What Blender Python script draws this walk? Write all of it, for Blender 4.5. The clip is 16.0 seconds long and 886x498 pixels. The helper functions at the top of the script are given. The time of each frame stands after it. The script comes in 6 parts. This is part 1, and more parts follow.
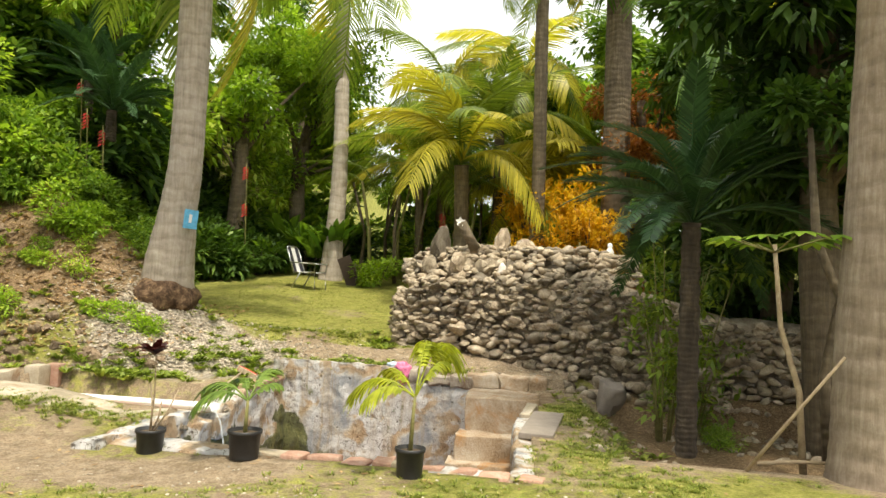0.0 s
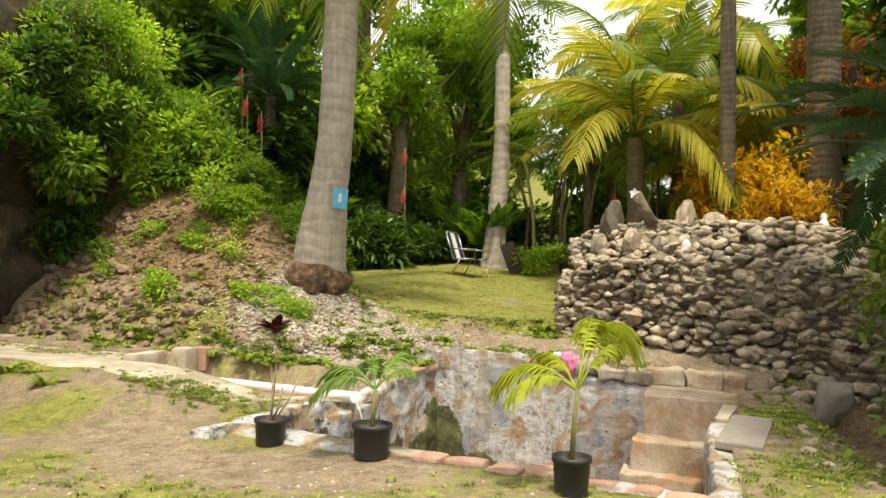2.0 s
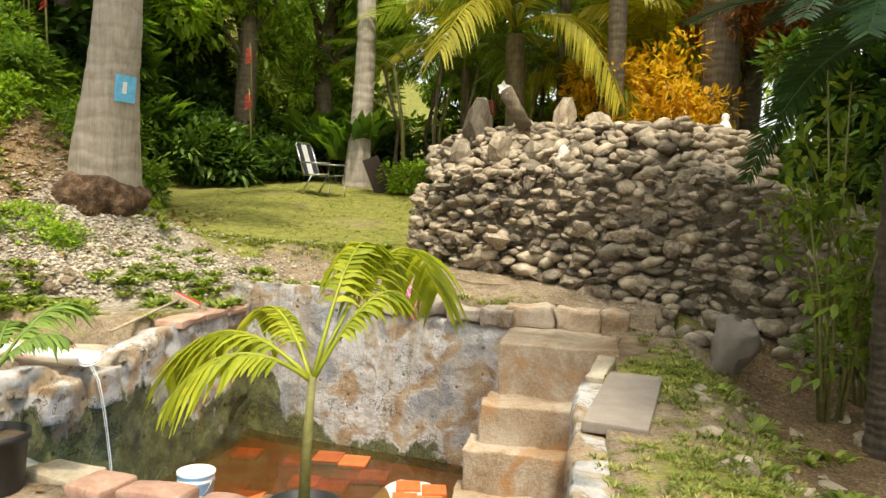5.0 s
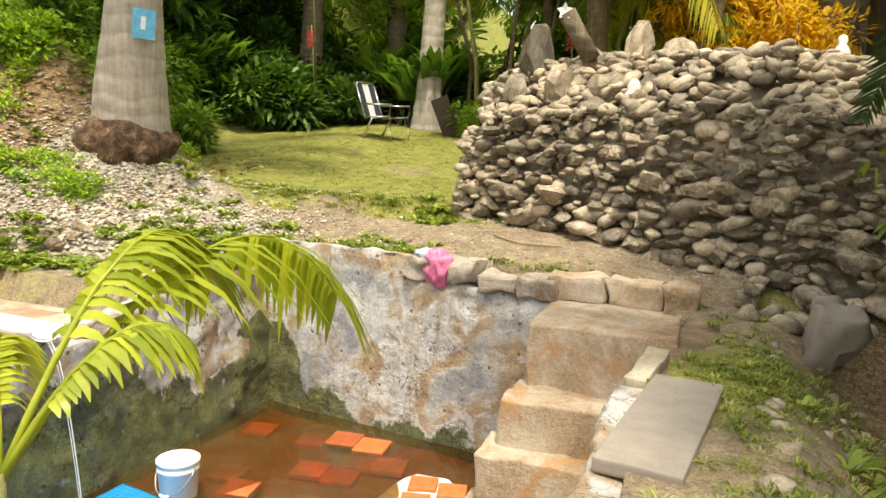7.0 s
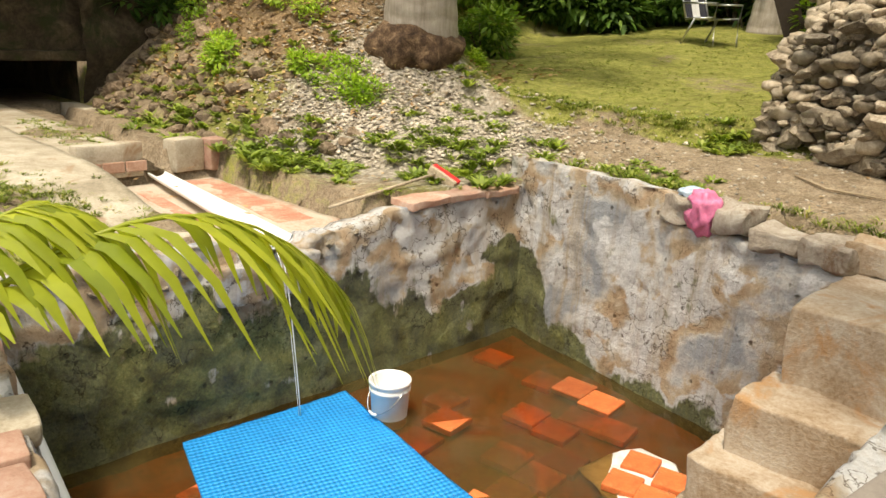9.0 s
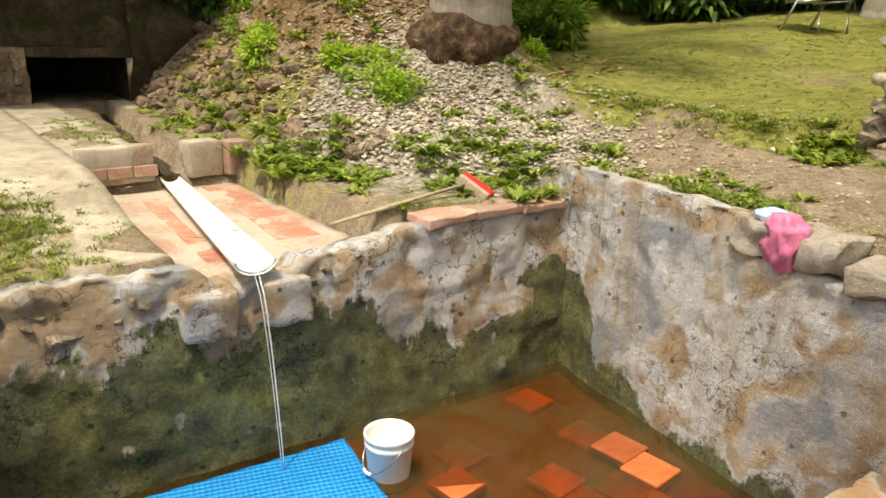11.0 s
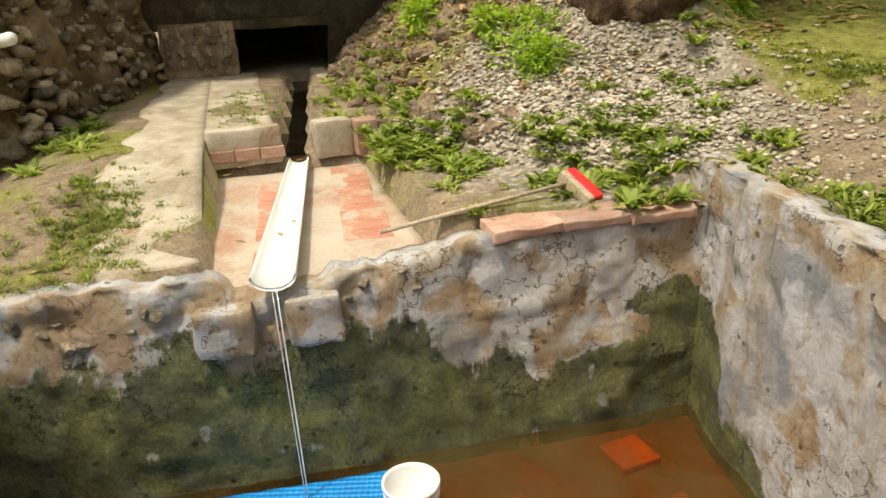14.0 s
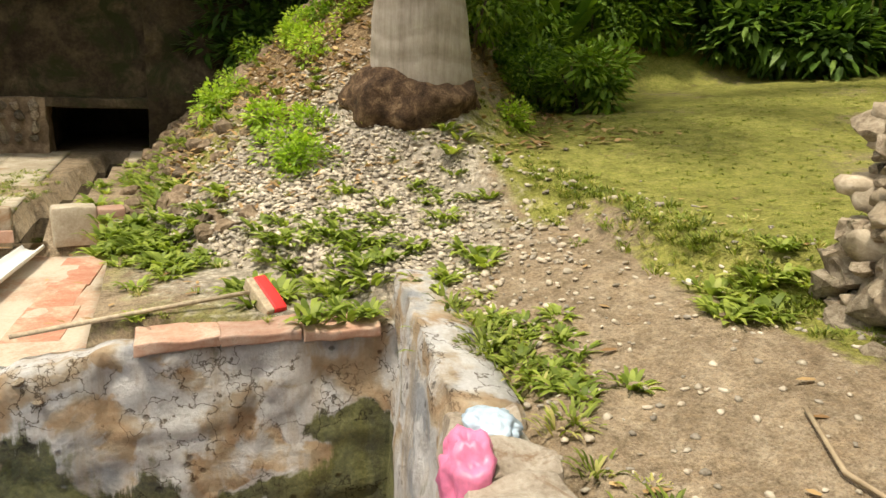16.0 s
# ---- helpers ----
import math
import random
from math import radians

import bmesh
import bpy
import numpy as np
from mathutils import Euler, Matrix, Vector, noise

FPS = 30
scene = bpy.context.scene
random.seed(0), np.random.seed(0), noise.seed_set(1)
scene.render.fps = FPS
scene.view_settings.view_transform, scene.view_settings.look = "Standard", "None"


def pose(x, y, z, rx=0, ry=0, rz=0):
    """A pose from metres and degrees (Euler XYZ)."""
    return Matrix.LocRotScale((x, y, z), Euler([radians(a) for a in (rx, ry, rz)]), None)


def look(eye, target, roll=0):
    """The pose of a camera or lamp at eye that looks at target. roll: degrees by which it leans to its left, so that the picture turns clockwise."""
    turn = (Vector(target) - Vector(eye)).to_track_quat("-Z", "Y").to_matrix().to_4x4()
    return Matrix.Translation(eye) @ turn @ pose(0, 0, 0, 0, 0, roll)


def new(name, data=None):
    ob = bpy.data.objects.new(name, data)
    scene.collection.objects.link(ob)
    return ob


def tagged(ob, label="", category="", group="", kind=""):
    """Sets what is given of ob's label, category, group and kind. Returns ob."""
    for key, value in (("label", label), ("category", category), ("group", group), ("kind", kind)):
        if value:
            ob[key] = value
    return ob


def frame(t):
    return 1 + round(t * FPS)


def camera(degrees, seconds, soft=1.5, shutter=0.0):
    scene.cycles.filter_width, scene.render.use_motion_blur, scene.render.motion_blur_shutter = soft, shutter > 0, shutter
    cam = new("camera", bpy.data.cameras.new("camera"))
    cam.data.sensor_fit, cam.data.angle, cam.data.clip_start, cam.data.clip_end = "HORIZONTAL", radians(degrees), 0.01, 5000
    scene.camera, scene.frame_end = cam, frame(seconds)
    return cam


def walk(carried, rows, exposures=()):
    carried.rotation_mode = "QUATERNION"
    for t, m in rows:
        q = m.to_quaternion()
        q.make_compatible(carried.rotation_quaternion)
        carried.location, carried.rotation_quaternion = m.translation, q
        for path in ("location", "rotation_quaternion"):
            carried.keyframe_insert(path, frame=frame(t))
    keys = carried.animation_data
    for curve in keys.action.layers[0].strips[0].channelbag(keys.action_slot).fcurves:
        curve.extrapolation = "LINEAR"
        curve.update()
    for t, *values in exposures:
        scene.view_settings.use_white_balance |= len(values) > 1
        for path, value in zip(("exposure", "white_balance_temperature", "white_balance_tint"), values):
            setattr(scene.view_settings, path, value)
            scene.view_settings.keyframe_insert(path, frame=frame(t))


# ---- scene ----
cam = camera(61.9, 16.0)
PATH = [
    (0, (0.626, 0.078, 1.555), (0.413, 2.064, 1.658), 2.4),
    (0.5, (0.628, 0.419, 1.441), (0.251, 2.382, 1.501), 2.5),
    (1, (0.645, 0.791, 1.374), (0.226, 2.747, 1.391), 3.4),
    (1.5, (0.569, 1.158, 1.313), (0.113, 3.104, 1.374), 1.3),
    (2, (0.514, 1.444, 1.314), (-0.147, 3.33, 1.393), 2.2),
    (2.5, (0.47, 1.793, 1.316), (-0.32, 3.63, 1.32), 2.8),
    (3, (0.436, 2.165, 1.294), (-0.339, 4.008, 1.236), 1.9),
    (3.5, (0.451, 2.556, 1.301), (-0.219, 4.44, 1.262), 3.1),
    (3.6, (0.485, 2.623, 1.267), (-0.165, 4.514, 1.274), 4.6),
    (4, (0.554, 3.008, 1.218), (0.156, 4.965, 1.11), 2.4),
    (6.5, (0.931, 4.849, 1.241), (0.516, 6.802, 1.129), 1.2),
    (7, (1.007, 5.147, 1.296), (0.357, 7.018, 1.02), 1.9),
    (7.5, (1.017, 5.391, 1.287), (0.292, 7.187, 0.789), 2.1),
    (8, (0.991, 5.592, 1.294), (0.076, 7.24, 0.624), 2.5),
    (8.5, (1.092, 5.786, 1.295), (-0.16, 7.23, 0.706), 3.9),
    (9, (1.229, 6.155, 1.405), (-0.127, 7.513, 0.841), 2.5),
    (11.3, (0.8, 7.297, 1.365), (-0.747, 8.422, 0.781), 1.0),
    (11.5, (0.765, 7.394, 1.378), (-0.818, 8.473, 0.805), 0.5),
    (12, (0.767, 7.615, 1.418), (-1.002, 8.423, 0.951), 1.6),
    (12.5, (0.786, 7.85, 1.439), (-1.003, 8.631, 1.001), 2.3),
    (13, (0.716, 8.088, 1.429), (-1.057, 8.846, 0.898), 0.5),
    (13.5, (0.654, 8.392, 1.503), (-1.094, 8.998, 0.742), -1.6),
    (14, (0.707, 8.753, 1.511), (-1.099, 9.222, 0.791), -2.8),
    (14.5, (0.776, 9.137, 1.506), (-1.002, 9.808, 0.884), -2.8),
    (15, (0.89, 9.523, 1.496), (-0.925, 10.307, 1.192), 3.4),
    (15.5, (0.888, 9.936, 1.483), (-0.908, 10.69, 1.029), 3.7),
    (16, (0.775, 10.227, 1.491), (-1.042, 10.911, 1.011), 2.1),
]
walk(cam, [(t, look(eye, target, roll)) for t, eye, target, roll in PATH], ((0, 0.88, 6900, 6), (1.5, 0.8, 6900, 6), (4, 0.8, 6900, 6), (6.8, 1.1, 6900, 6), (8, 0.7, 7000, 8), (9, 0.72, 7000, 8), (12.5, 0.59, 7000, 8), (15, 0.5, 7000, 8), (16, 0.74, 7000, 8)))

# ---- light ----
SUN_EL, SUN_AZ = 67, 155
world = bpy.data.worlds.new("sky")
scene.world = world
world.use_nodes = True
wn = world.node_tree.nodes
sky = wn.new("ShaderNodeTexSky")
sky.sky_type = "NISHITA"
sky.sun_disc = False
sky.sun_elevation, sky.sun_rotation = radians(SUN_EL), radians(SUN_AZ)
sky.air_density, sky.dust_density = 1.0, 6.0
wl = world.node_tree.links
cloud = wn.new("ShaderNodeTexNoise")
cloud.inputs["Scale"].default_value, cloud.inputs["Detail"].default_value = 2.2, 7
veil = wn.new("ShaderNodeValToRGB")
veil.color_ramp.elements[0].position, veil.color_ramp.elements[0].color = 0.3, (0.45, 0.47, 0.5, 1)
veil.color_ramp.elements[1].position, veil.color_ramp.elements[1].color = 0.62, (1, 1, 0.98, 1)
lift = wn.new("ShaderNodeMix")
lift.data_type, lift.blend_type = "RGBA", "MULTIPLY"
lift.inputs[0].default_value, lift.inputs[7].default_value = 1.0, (9, 9, 9, 1)
blend = wn.new("ShaderNodeMix")
blend.data_type = "RGBA"
blend.inputs[0].default_value = 0.75
wl.new(wn.new("ShaderNodeTexCoord").outputs["Generated"], cloud.inputs["Vector"])
wl.new(cloud.outputs["Fac"], veil.inputs[0])
wl.new(veil.outputs[0], lift.inputs[6])
wl.new(sky.outputs[0], blend.inputs[6])
wl.new(lift.outputs[2], blend.inputs[7])
wl.new(blend.outputs[2], wn["Background"].inputs[0])
wn["Background"].inputs[1].default_value = 0.15
sun = new("sun", bpy.data.lights.new("sun", "SUN"))
sun.data.energy, sun.data.angle, sun.data.color = 2.5, radians(5), (1.0, 0.93, 0.8)
az, el = radians(SUN_AZ), radians(SUN_EL)
SUN_TO = Vector((math.sin(az) * math.cos(el), math.cos(az) * math.cos(el), math.sin(el)))
sun.matrix_world = look(SUN_TO * 60, (0, 0, 0))

# ---- materials ----
def material(name):
    m = bpy.data.materials.new(name)
    m.use_nodes = True
    return m, m.node_tree.nodes, m.node_tree.links, m.node_tree.nodes["Principled BSDF"]


def nz(nodes, links, scale, detail=6, rough=0.6, src=None, dist=0.0):
    n = nodes.new("ShaderNodeTexNoise")
    n.inputs["Scale"].default_value, n.inputs["Detail"].default_value = scale, detail
    n.inputs["Roughness"].default_value, n.inputs["Distortion"].default_value = rough, dist
    if src is not None:
        links.new(src, n.inputs["Vector"])
    return n.outputs["Fac"]


def ramp(nodes, links, src, stops):
    r = nodes.new("ShaderNodeValToRGB")
    e = r.color_ramp.elements
    while len(e) < len(stops):
        e.new(0.5)
    for k, (p, c) in zip(e, stops):
        k.position = p
        k.color = (*c, 1) if len(c) == 3 else c
    links.new(src, r.inputs[0])
    return r.outputs[0]


def mixc(nodes, links, fac, a, b, blend="MIX"):
    m = nodes.new("ShaderNodeMix")
    m.data_type, m.blend_type = "RGBA", blend
    for sock, v in ((m.inputs[0], fac), (m.inputs[6], a), (m.inputs[7], b)):
        if isinstance(v, (int, float)):
            sock.default_value = v
        elif isinstance(v, tuple):
            sock.default_value = (*v, 1)
        else:
            links.new(v, sock)
    return m.outputs[2]


def calc(nodes, links, op, a, b=0.0, clamp=False):
    m = nodes.new("ShaderNodeMath")
    m.operation, m.use_clamp = op, clamp
    for sock, v in zip(m.inputs, (a, b)):
        if isinstance(v, (int, float)):
            sock.default_value = v
        else:
            links.new(v, sock)
    return m.outputs[0]


def bump(nodes, links, bsdf, height, strength=0.5, dist=0.02):
    b = nodes.new("ShaderNodeBump")
    b.inputs["Strength"].default_value, b.inputs["Distance"].default_value = strength, dist
    links.new(height, b.inputs["Height"])
    links.new(b.outputs[0], bsdf.inputs["Normal"])


def wpos(nodes):
    return nodes.new("ShaderNodeNewGeometry").outputs["Position"]


def mottled(name, stops, scale=6, rough=0.85, fine=60, bump_s=0.5, bump_d=0.01, vary=0.0, island=0.0, stain=None):
    """A worn surface: two sizes of mottling, relief, and a shade of its own for each piece."""
    m, n, l, b = material(name)
    p = n.new("ShaderNodeTexCoord").outputs["Object"] if vary else wpos(n)
    big, small = nz(n, l, scale, 6, 0.65, p, 0.4), nz(n, l, fine, 4, 0.7, p)
    f = calc(n, l, "ADD", calc(n, l, "MULTIPLY", big, 0.7), calc(n, l, "MULTIPLY", small, 0.3))
    c = ramp(n, l, f, stops)
    if vary or island:
        if vary:
            r = n.new("ShaderNodeObjectInfo").outputs["Random"]
        else:
            r = n.new("ShaderNodeNewGeometry").outputs["Random Per Island"]
        k = vary or island
        v = ramp(n, l, r, [(0.0, (1 - k, 1 - k, 1 - k)), (0.5, (1, 0.98, 0.93)), (1.0, (1 + k * 0.5, 1 + k * 0.4, 1 + k * 0.3))])
        c = mixc(n, l, 1.0, c, v, "MULTIPLY")
    if stain:
        s = ramp(n, l, nz(n, l, stain[1], 8, 0.7, p, 0.8), [(stain[2], (0, 0, 0)), (stain[2] + 0.1, (1, 1, 1))])
        c = mixc(n, l, s, c, stain[0])
    l.new(c, b.inputs["Base Color"])
    b.inputs["Roughness"].default_value = rough
    b.inputs["Specular IOR Level"].default_value = 0.25
    bump(n, l, b, f, bump_s, bump_d)
    return m


def leafy(name, dark, light, rough=0.45, trans=0.25, tip=None):
    """Leaves: each leaf its own shade, light shining through the blade."""
    m, n, l, b = material(name)
    r = n.new("ShaderNodeNewGeometry").outputs["Random Per Island"]
    o = n.new("ShaderNodeObjectInfo").outputs["Random"]
    f = calc(n, l, "ADD", calc(n, l, "MULTIPLY", r, 0.65), calc(n, l, "MULTIPLY", o, 0.35))
    shade = n.new("ShaderNodeAttribute")
    shade.attribute_name = "shade"
    f = calc(n, l, "ADD", f, shade.outputs["Fac"])
    stops = [(0.1, dark), (0.75, light)] + ([(0.97, tip)] if tip else [])
    c = ramp(n, l, f, stops)
    c = mixc(n, l, 0.35, c, ramp(n, l, nz(n, l, 14, 3, 0.6, wpos(n)), [(0.3, (0.5, 0.5, 0.4)), (0.7, (1.25, 1.2, 1.0))]), "MULTIPLY")
    l.new(c, b.inputs["Base Color"])
    b.inputs["Roughness"].default_value = rough
    b.inputs["Specular IOR Level"].default_value = 0.35
    t = n.new("ShaderNodeBsdfTranslucent")
    l.new(mixc(n, l, 1.0, c, (1.3, 1.35, 0.7), "MULTIPLY"), t.inputs[0])
    mx = n.new("ShaderNodeMixShader")
    mx.inputs[0].default_value = trans
    out = n["Material Output"]
    l.new(b.outputs[0], mx.inputs[1])
    l.new(t.outputs[0], mx.inputs[2])
    l.new(mx.outputs[0], out.inputs[0])
    return m


def plain(name, color, rough=0.5, metal=0.0, grain=25, amount=0.25, bump_s=0.15):
    m, n, l, b = material(name)
    f = nz(n, l, grain, 6, 0.6, n.new("ShaderNodeTexCoord").outputs["Object"])
    d = tuple(c * (1 - amount) for c in color)
    u = tuple(min(1, c * (1 + amount * 0.5)) for c in color)
    l.new(ramp(n, l, f, [(0.3, d), (0.7, u)]), b.inputs["Base Color"])
    b.inputs["Roughness"].default_value, b.inputs["Metallic"].default_value = rough, metal
    bump(n, l, b, f, bump_s, 0.004)
    return m


def ground_material():
    m, n, l, b = material("soil_and_turf")
    p = wpos(n)
    att = n.new("ShaderNodeAttribute")
    att.attribute_name = "cover"
    sep = n.new("ShaderNodeSeparateColor")
    l.new(att.outputs[0], sep.inputs[0])
    fine, mid, big = nz(n, l, 90, 3, 0.7, p), nz(n, l, 9, 7, 0.7, p, 0.5), nz(n, l, 1.6, 6, 0.6, p, 0.4)
    grit = calc(n, l, "ADD", calc(n, l, "MULTIPLY", fine, 0.45), calc(n, l, "MULTIPLY", mid, 0.55))
    dirt = ramp(n, l, grit, [(0.25, (0.12, 0.085, 0.055)), (0.42, (0.255, 0.19, 0.125)), (0.58, (0.375, 0.3, 0.215)), (0.78, (0.6, 0.53, 0.43))])
    turf = ramp(n, l, grit, [(0.25, (0.07, 0.075, 0.02)), (0.46, (0.21, 0.22, 0.05)), (0.6, (0.33, 0.31, 0.095)), (0.8, (0.44, 0.38, 0.17))])
    litter = ramp(n, l, calc(n, l, "ADD", calc(n, l, "MULTIPLY", nz(n, l, 26, 4, 0.8, p, 1.5), 0.8), calc(n, l, "MULTIPLY", fine, 0.2)), [(0.3, (0.05, 0.035, 0.02)), (0.45, (0.17, 0.11, 0.06)), (0.56, (0.31, 0.22, 0.13)), (0.7, (0.46, 0.38, 0.28))])
    vor = n.new("ShaderNodeTexVoronoi")
    vor.inputs["Scale"].default_value = 16
    l.new(p, vor.inputs["Vector"])
    gravel = mixc(n, l, 0.5, ramp(n, l, vor.outputs["Distance"], [(0.15, (0.62, 0.56, 0.47)), (0.6, (0.17, 0.14, 0.1))]), ramp(n, l, grit, [(0.3, (0.25, 0.2, 0.15)), (0.65, (0.66, 0.6, 0.52))]))
    def edge(chan):
        v = calc(n, l, "ADD", chan, calc(n, l, "MULTIPLY", calc(n, l, "SUBTRACT", calc(n, l, "ADD", calc(n, l, "MULTIPLY", mid, 0.6), calc(n, l, "MULTIPLY", big, 0.4)), 0.5), 1.9))
        return ramp(n, l, v, [(0.36, (0, 0, 0)), (0.62, (1, 1, 1))])
    c = mixc(n, l, edge(sep.outputs[0]), dirt, turf)
    c = mixc(n, l, edge(sep.outputs[1]), c, gravel)
    c = mixc(n, l, edge(sep.outputs[2]), c, litter)
    patchy = nz(n, l, 3.3, 8, 0.75, p, 0.3)
    c = mixc(n, l, 0.75, c, ramp(n, l, patchy, [(0.3, (0.5, 0.48, 0.42)), (0.5, (1, 1, 1)), (0.68, (1.35, 1.33, 1.28))]), "MULTIPLY")
    c = mixc(n, l, 0.6, c, ramp(n, l, nz(n, l, 38, 5, 0.85, p), [(0.36, (0.35, 0.32, 0.26)), (0.5, (1, 1, 1)), (0.64, (1.5, 1.46, 1.36))]), "MULTIPLY")
    l.new(c, b.inputs["Base Color"])
    b.inputs["Roughness"].default_value = 0.95
    b.inputs["Specular IOR Level"].default_value = 0.15
    bump(n, l, b, grit, 0.9, 0.05)
    return m


def pool_plaster():
    m, n, l, b = material("old_pool_plaster")
    p = wpos(n)
    mid, fine, big = nz(n, l, 2.6, 6, 0.52, p, 0.3), nz(n, l, 45, 5, 0.75, p), nz(n, l, 1.3, 5, 0.55, p, 0.2)
    c = ramp(n, l, big, [(0.38, (0.3, 0.31, 0.33)), (0.43, (0.5, 0.48, 0.46)), (0.47, (0.46, 0.36, 0.25)), (0.52, (0.38, 0.26, 0.16)), (0.56, (0.4, 0.33, 0.25)), (0.6, (0.6, 0.59, 0.58))])
    c = mixc(n, l, ramp(n, l, mid, [(0.5, (0, 0, 0)), (0.54, (0.9, 0.9, 0.9))]), c, (0.56, 0.555, 0.56))
    c = mixc(n, l, 0.4, c, ramp(n, l, fine, [(0.3, (0.55, 0.53, 0.5)), (0.7, (1.15, 1.15, 1.15))]), "MULTIPLY")
    st = n.new("ShaderNodeMapping")
    st.inputs["Scale"].default_value = (4.5, 4.5, 0.35)
    l.new(p, st.inputs["Vector"])
    streak = nz(n, l, 1.0, 5, 0.7, st.outputs[0], 0.5)
    c = mixc(n, l, ramp(n, l, streak, [(0.5, (0, 0, 0)), (0.66, (0.75, 0.75, 0.75))]), c, (0.34, 0.26, 0.17))
    att = n.new("ShaderNodeAttribute")
    att.attribute_name = "algae"
    v = calc(n, l, "ADD", att.outputs["Fac"], calc(n, l, "MULTIPLY", calc(n, l, "SUBTRACT", calc(n, l, "ADD", calc(n, l, "MULTIPLY", streak, 0.2), calc(n, l, "MULTIPLY", mid, 0.8)), 0.5), 3.2))
    a = ramp(n, l, calc(n, l, "SUBTRACT", v, calc(n, l, "MULTIPLY", ramp(n, l, streak, [(0.36, (1, 1, 1)), (0.46, (0, 0, 0))]), 0.12)), [(0.44, (0, 0, 0)), (0.58, (0.92, 0.92, 0.92))])
    c = mixc(n, l, a, c, ramp(n, l, calc(n, l, "ADD", calc(n, l, "MULTIPLY", fine, 0.35), calc(n, l, "MULTIPLY", nz(n, l, 3.4, 7, 0.65, p, 0.4), 0.65)), [(0.36, (0.018, 0.018, 0.007)), (0.48, (0.075, 0.08, 0.022)), (0.58, (0.15, 0.155, 0.045)), (0.68, (0.31, 0.31, 0.13))]))
    pits = n.new("ShaderNodeTexVoronoi")
    pits.inputs["Scale"].default_value = 6.5
    l.new(p, pits.inputs["Vector"])
    hole = ramp(n, l, calc(n, l, "ADD", pits.outputs["Distance"], calc(n, l, "MULTIPLY", fine, 0.12)), [(0.14, (0.25, 0.2, 0.15)), (0.2, (1, 1, 1))])
    c = mixc(n, l, 0.7, c, hole, "MULTIPLY")
    l.new(c, b.inputs["Base Color"])
    b.inputs["Roughness"].default_value = 0.8
    b.inputs["Specular IOR Level"].default_value = 0.3
    h = calc(n, l, "ADD", calc(n, l, "ADD", mid, calc(n, l, "MULTIPLY", fine, 0.12)), calc(n, l, "MULTIPLY", hole, 0.5))
    ck = n.new("ShaderNodeTexVoronoi")
    ck.feature = "DISTANCE_TO_EDGE"
    ck.inputs["Scale"].default_value = 2.1
    wob = n.new("ShaderNodeVectorMath")
    wob.operation = "ADD"
    wn_ = n.new("ShaderNodeTexNoise")
    wn_.inputs["Scale"].default_value, wn_.inputs["Detail"].default_value = 5, 6
    l.new(p, wn_.inputs["Vector"])
    l.new(p, wob.inputs[0])
    l.new(wn_.outputs["Color"], wob.inputs[1])
    l.new(wob.outputs[0], ck.inputs["Vector"])
    line = ramp(n, l, ck.outputs["Distance"], [(0.004, (0.2, 0.16, 0.12)), (0.022, (1, 1, 1))])
    keep = ramp(n, l, big, [(0.46, (0, 0, 0)), (0.54, (0.9, 0.9, 0.9))])
    c = mixc(n, l, keep, c, mixc(n, l, 1.0, c, line, "MULTIPLY"))
    c = mixc(n, l, 0.4, c, ramp(n, l, nz(n, l, 11, 7, 0.75, p), [(0.33, (0.35, 0.32, 0.27)), (0.42, (1, 1, 1)), (0.65, (1.18, 1.18, 1.18))]), "MULTIPLY")
    l.new(c, b.inputs["Base Color"])
    h = calc(n, l, "ADD", h, calc(n, l, "MULTIPLY", nz(n, l, 13, 7, 0.75, p), 0.7))
    bump(n, l, b, h, 0.9, 0.05)
    return m


def water_material(name="shallow_water", tint=(0.72, 0.52, 0.25), murk=(0.09, 0.07, 0.025), most=0.62):
    m, n, l, b = material(name)
    n.remove(b)
    tr, gl, mx, fr = (n.new("ShaderNodeBsdf" + k) for k in ("Transparent", "Glossy", "Diffuse", "Translucent"))
    n.remove(fr)
    fres = n.new("ShaderNodeFresnel")
    fres.inputs["IOR"].default_value = 1.33
    tr.inputs[0].default_value = (*tint, 1)
    mx.inputs[0].default_value = (*murk, 1)
    gl.inputs["Roughness"].default_value = 0.03
    bm_ = n.new("ShaderNodeBump")
    bm_.inputs["Strength"].default_value, bm_.inputs["Distance"].default_value = 0.12, 0.02
    l.new(nz(n, l, 7, 3, 0.5, wpos(n)), bm_.inputs["Height"])
    l.new(bm_.outputs[0], gl.inputs["Normal"])
    s1, s2 = n.new("ShaderNodeMixShader"), n.new("ShaderNodeMixShader")
    l.new(ramp(n, l, nz(n, l, 1.1, 4, 0.6, wpos(n), 0.6), [(0.38, (0.12, 0.12, 0.12)), (0.62, (most, most, most))]), s1.inputs[0])
    l.new(tr.outputs[0], s1.inputs[1])
    l.new(mx.outputs[0], s1.inputs[2])
    l.new(fres.outputs[0], s2.inputs[0])
    l.new(s1.outputs[0], s2.inputs[1])
    l.new(gl.outputs[0], s2.inputs[2])
    l.new(s2.outputs[0], n["Material Output"].inputs[0])
    return m


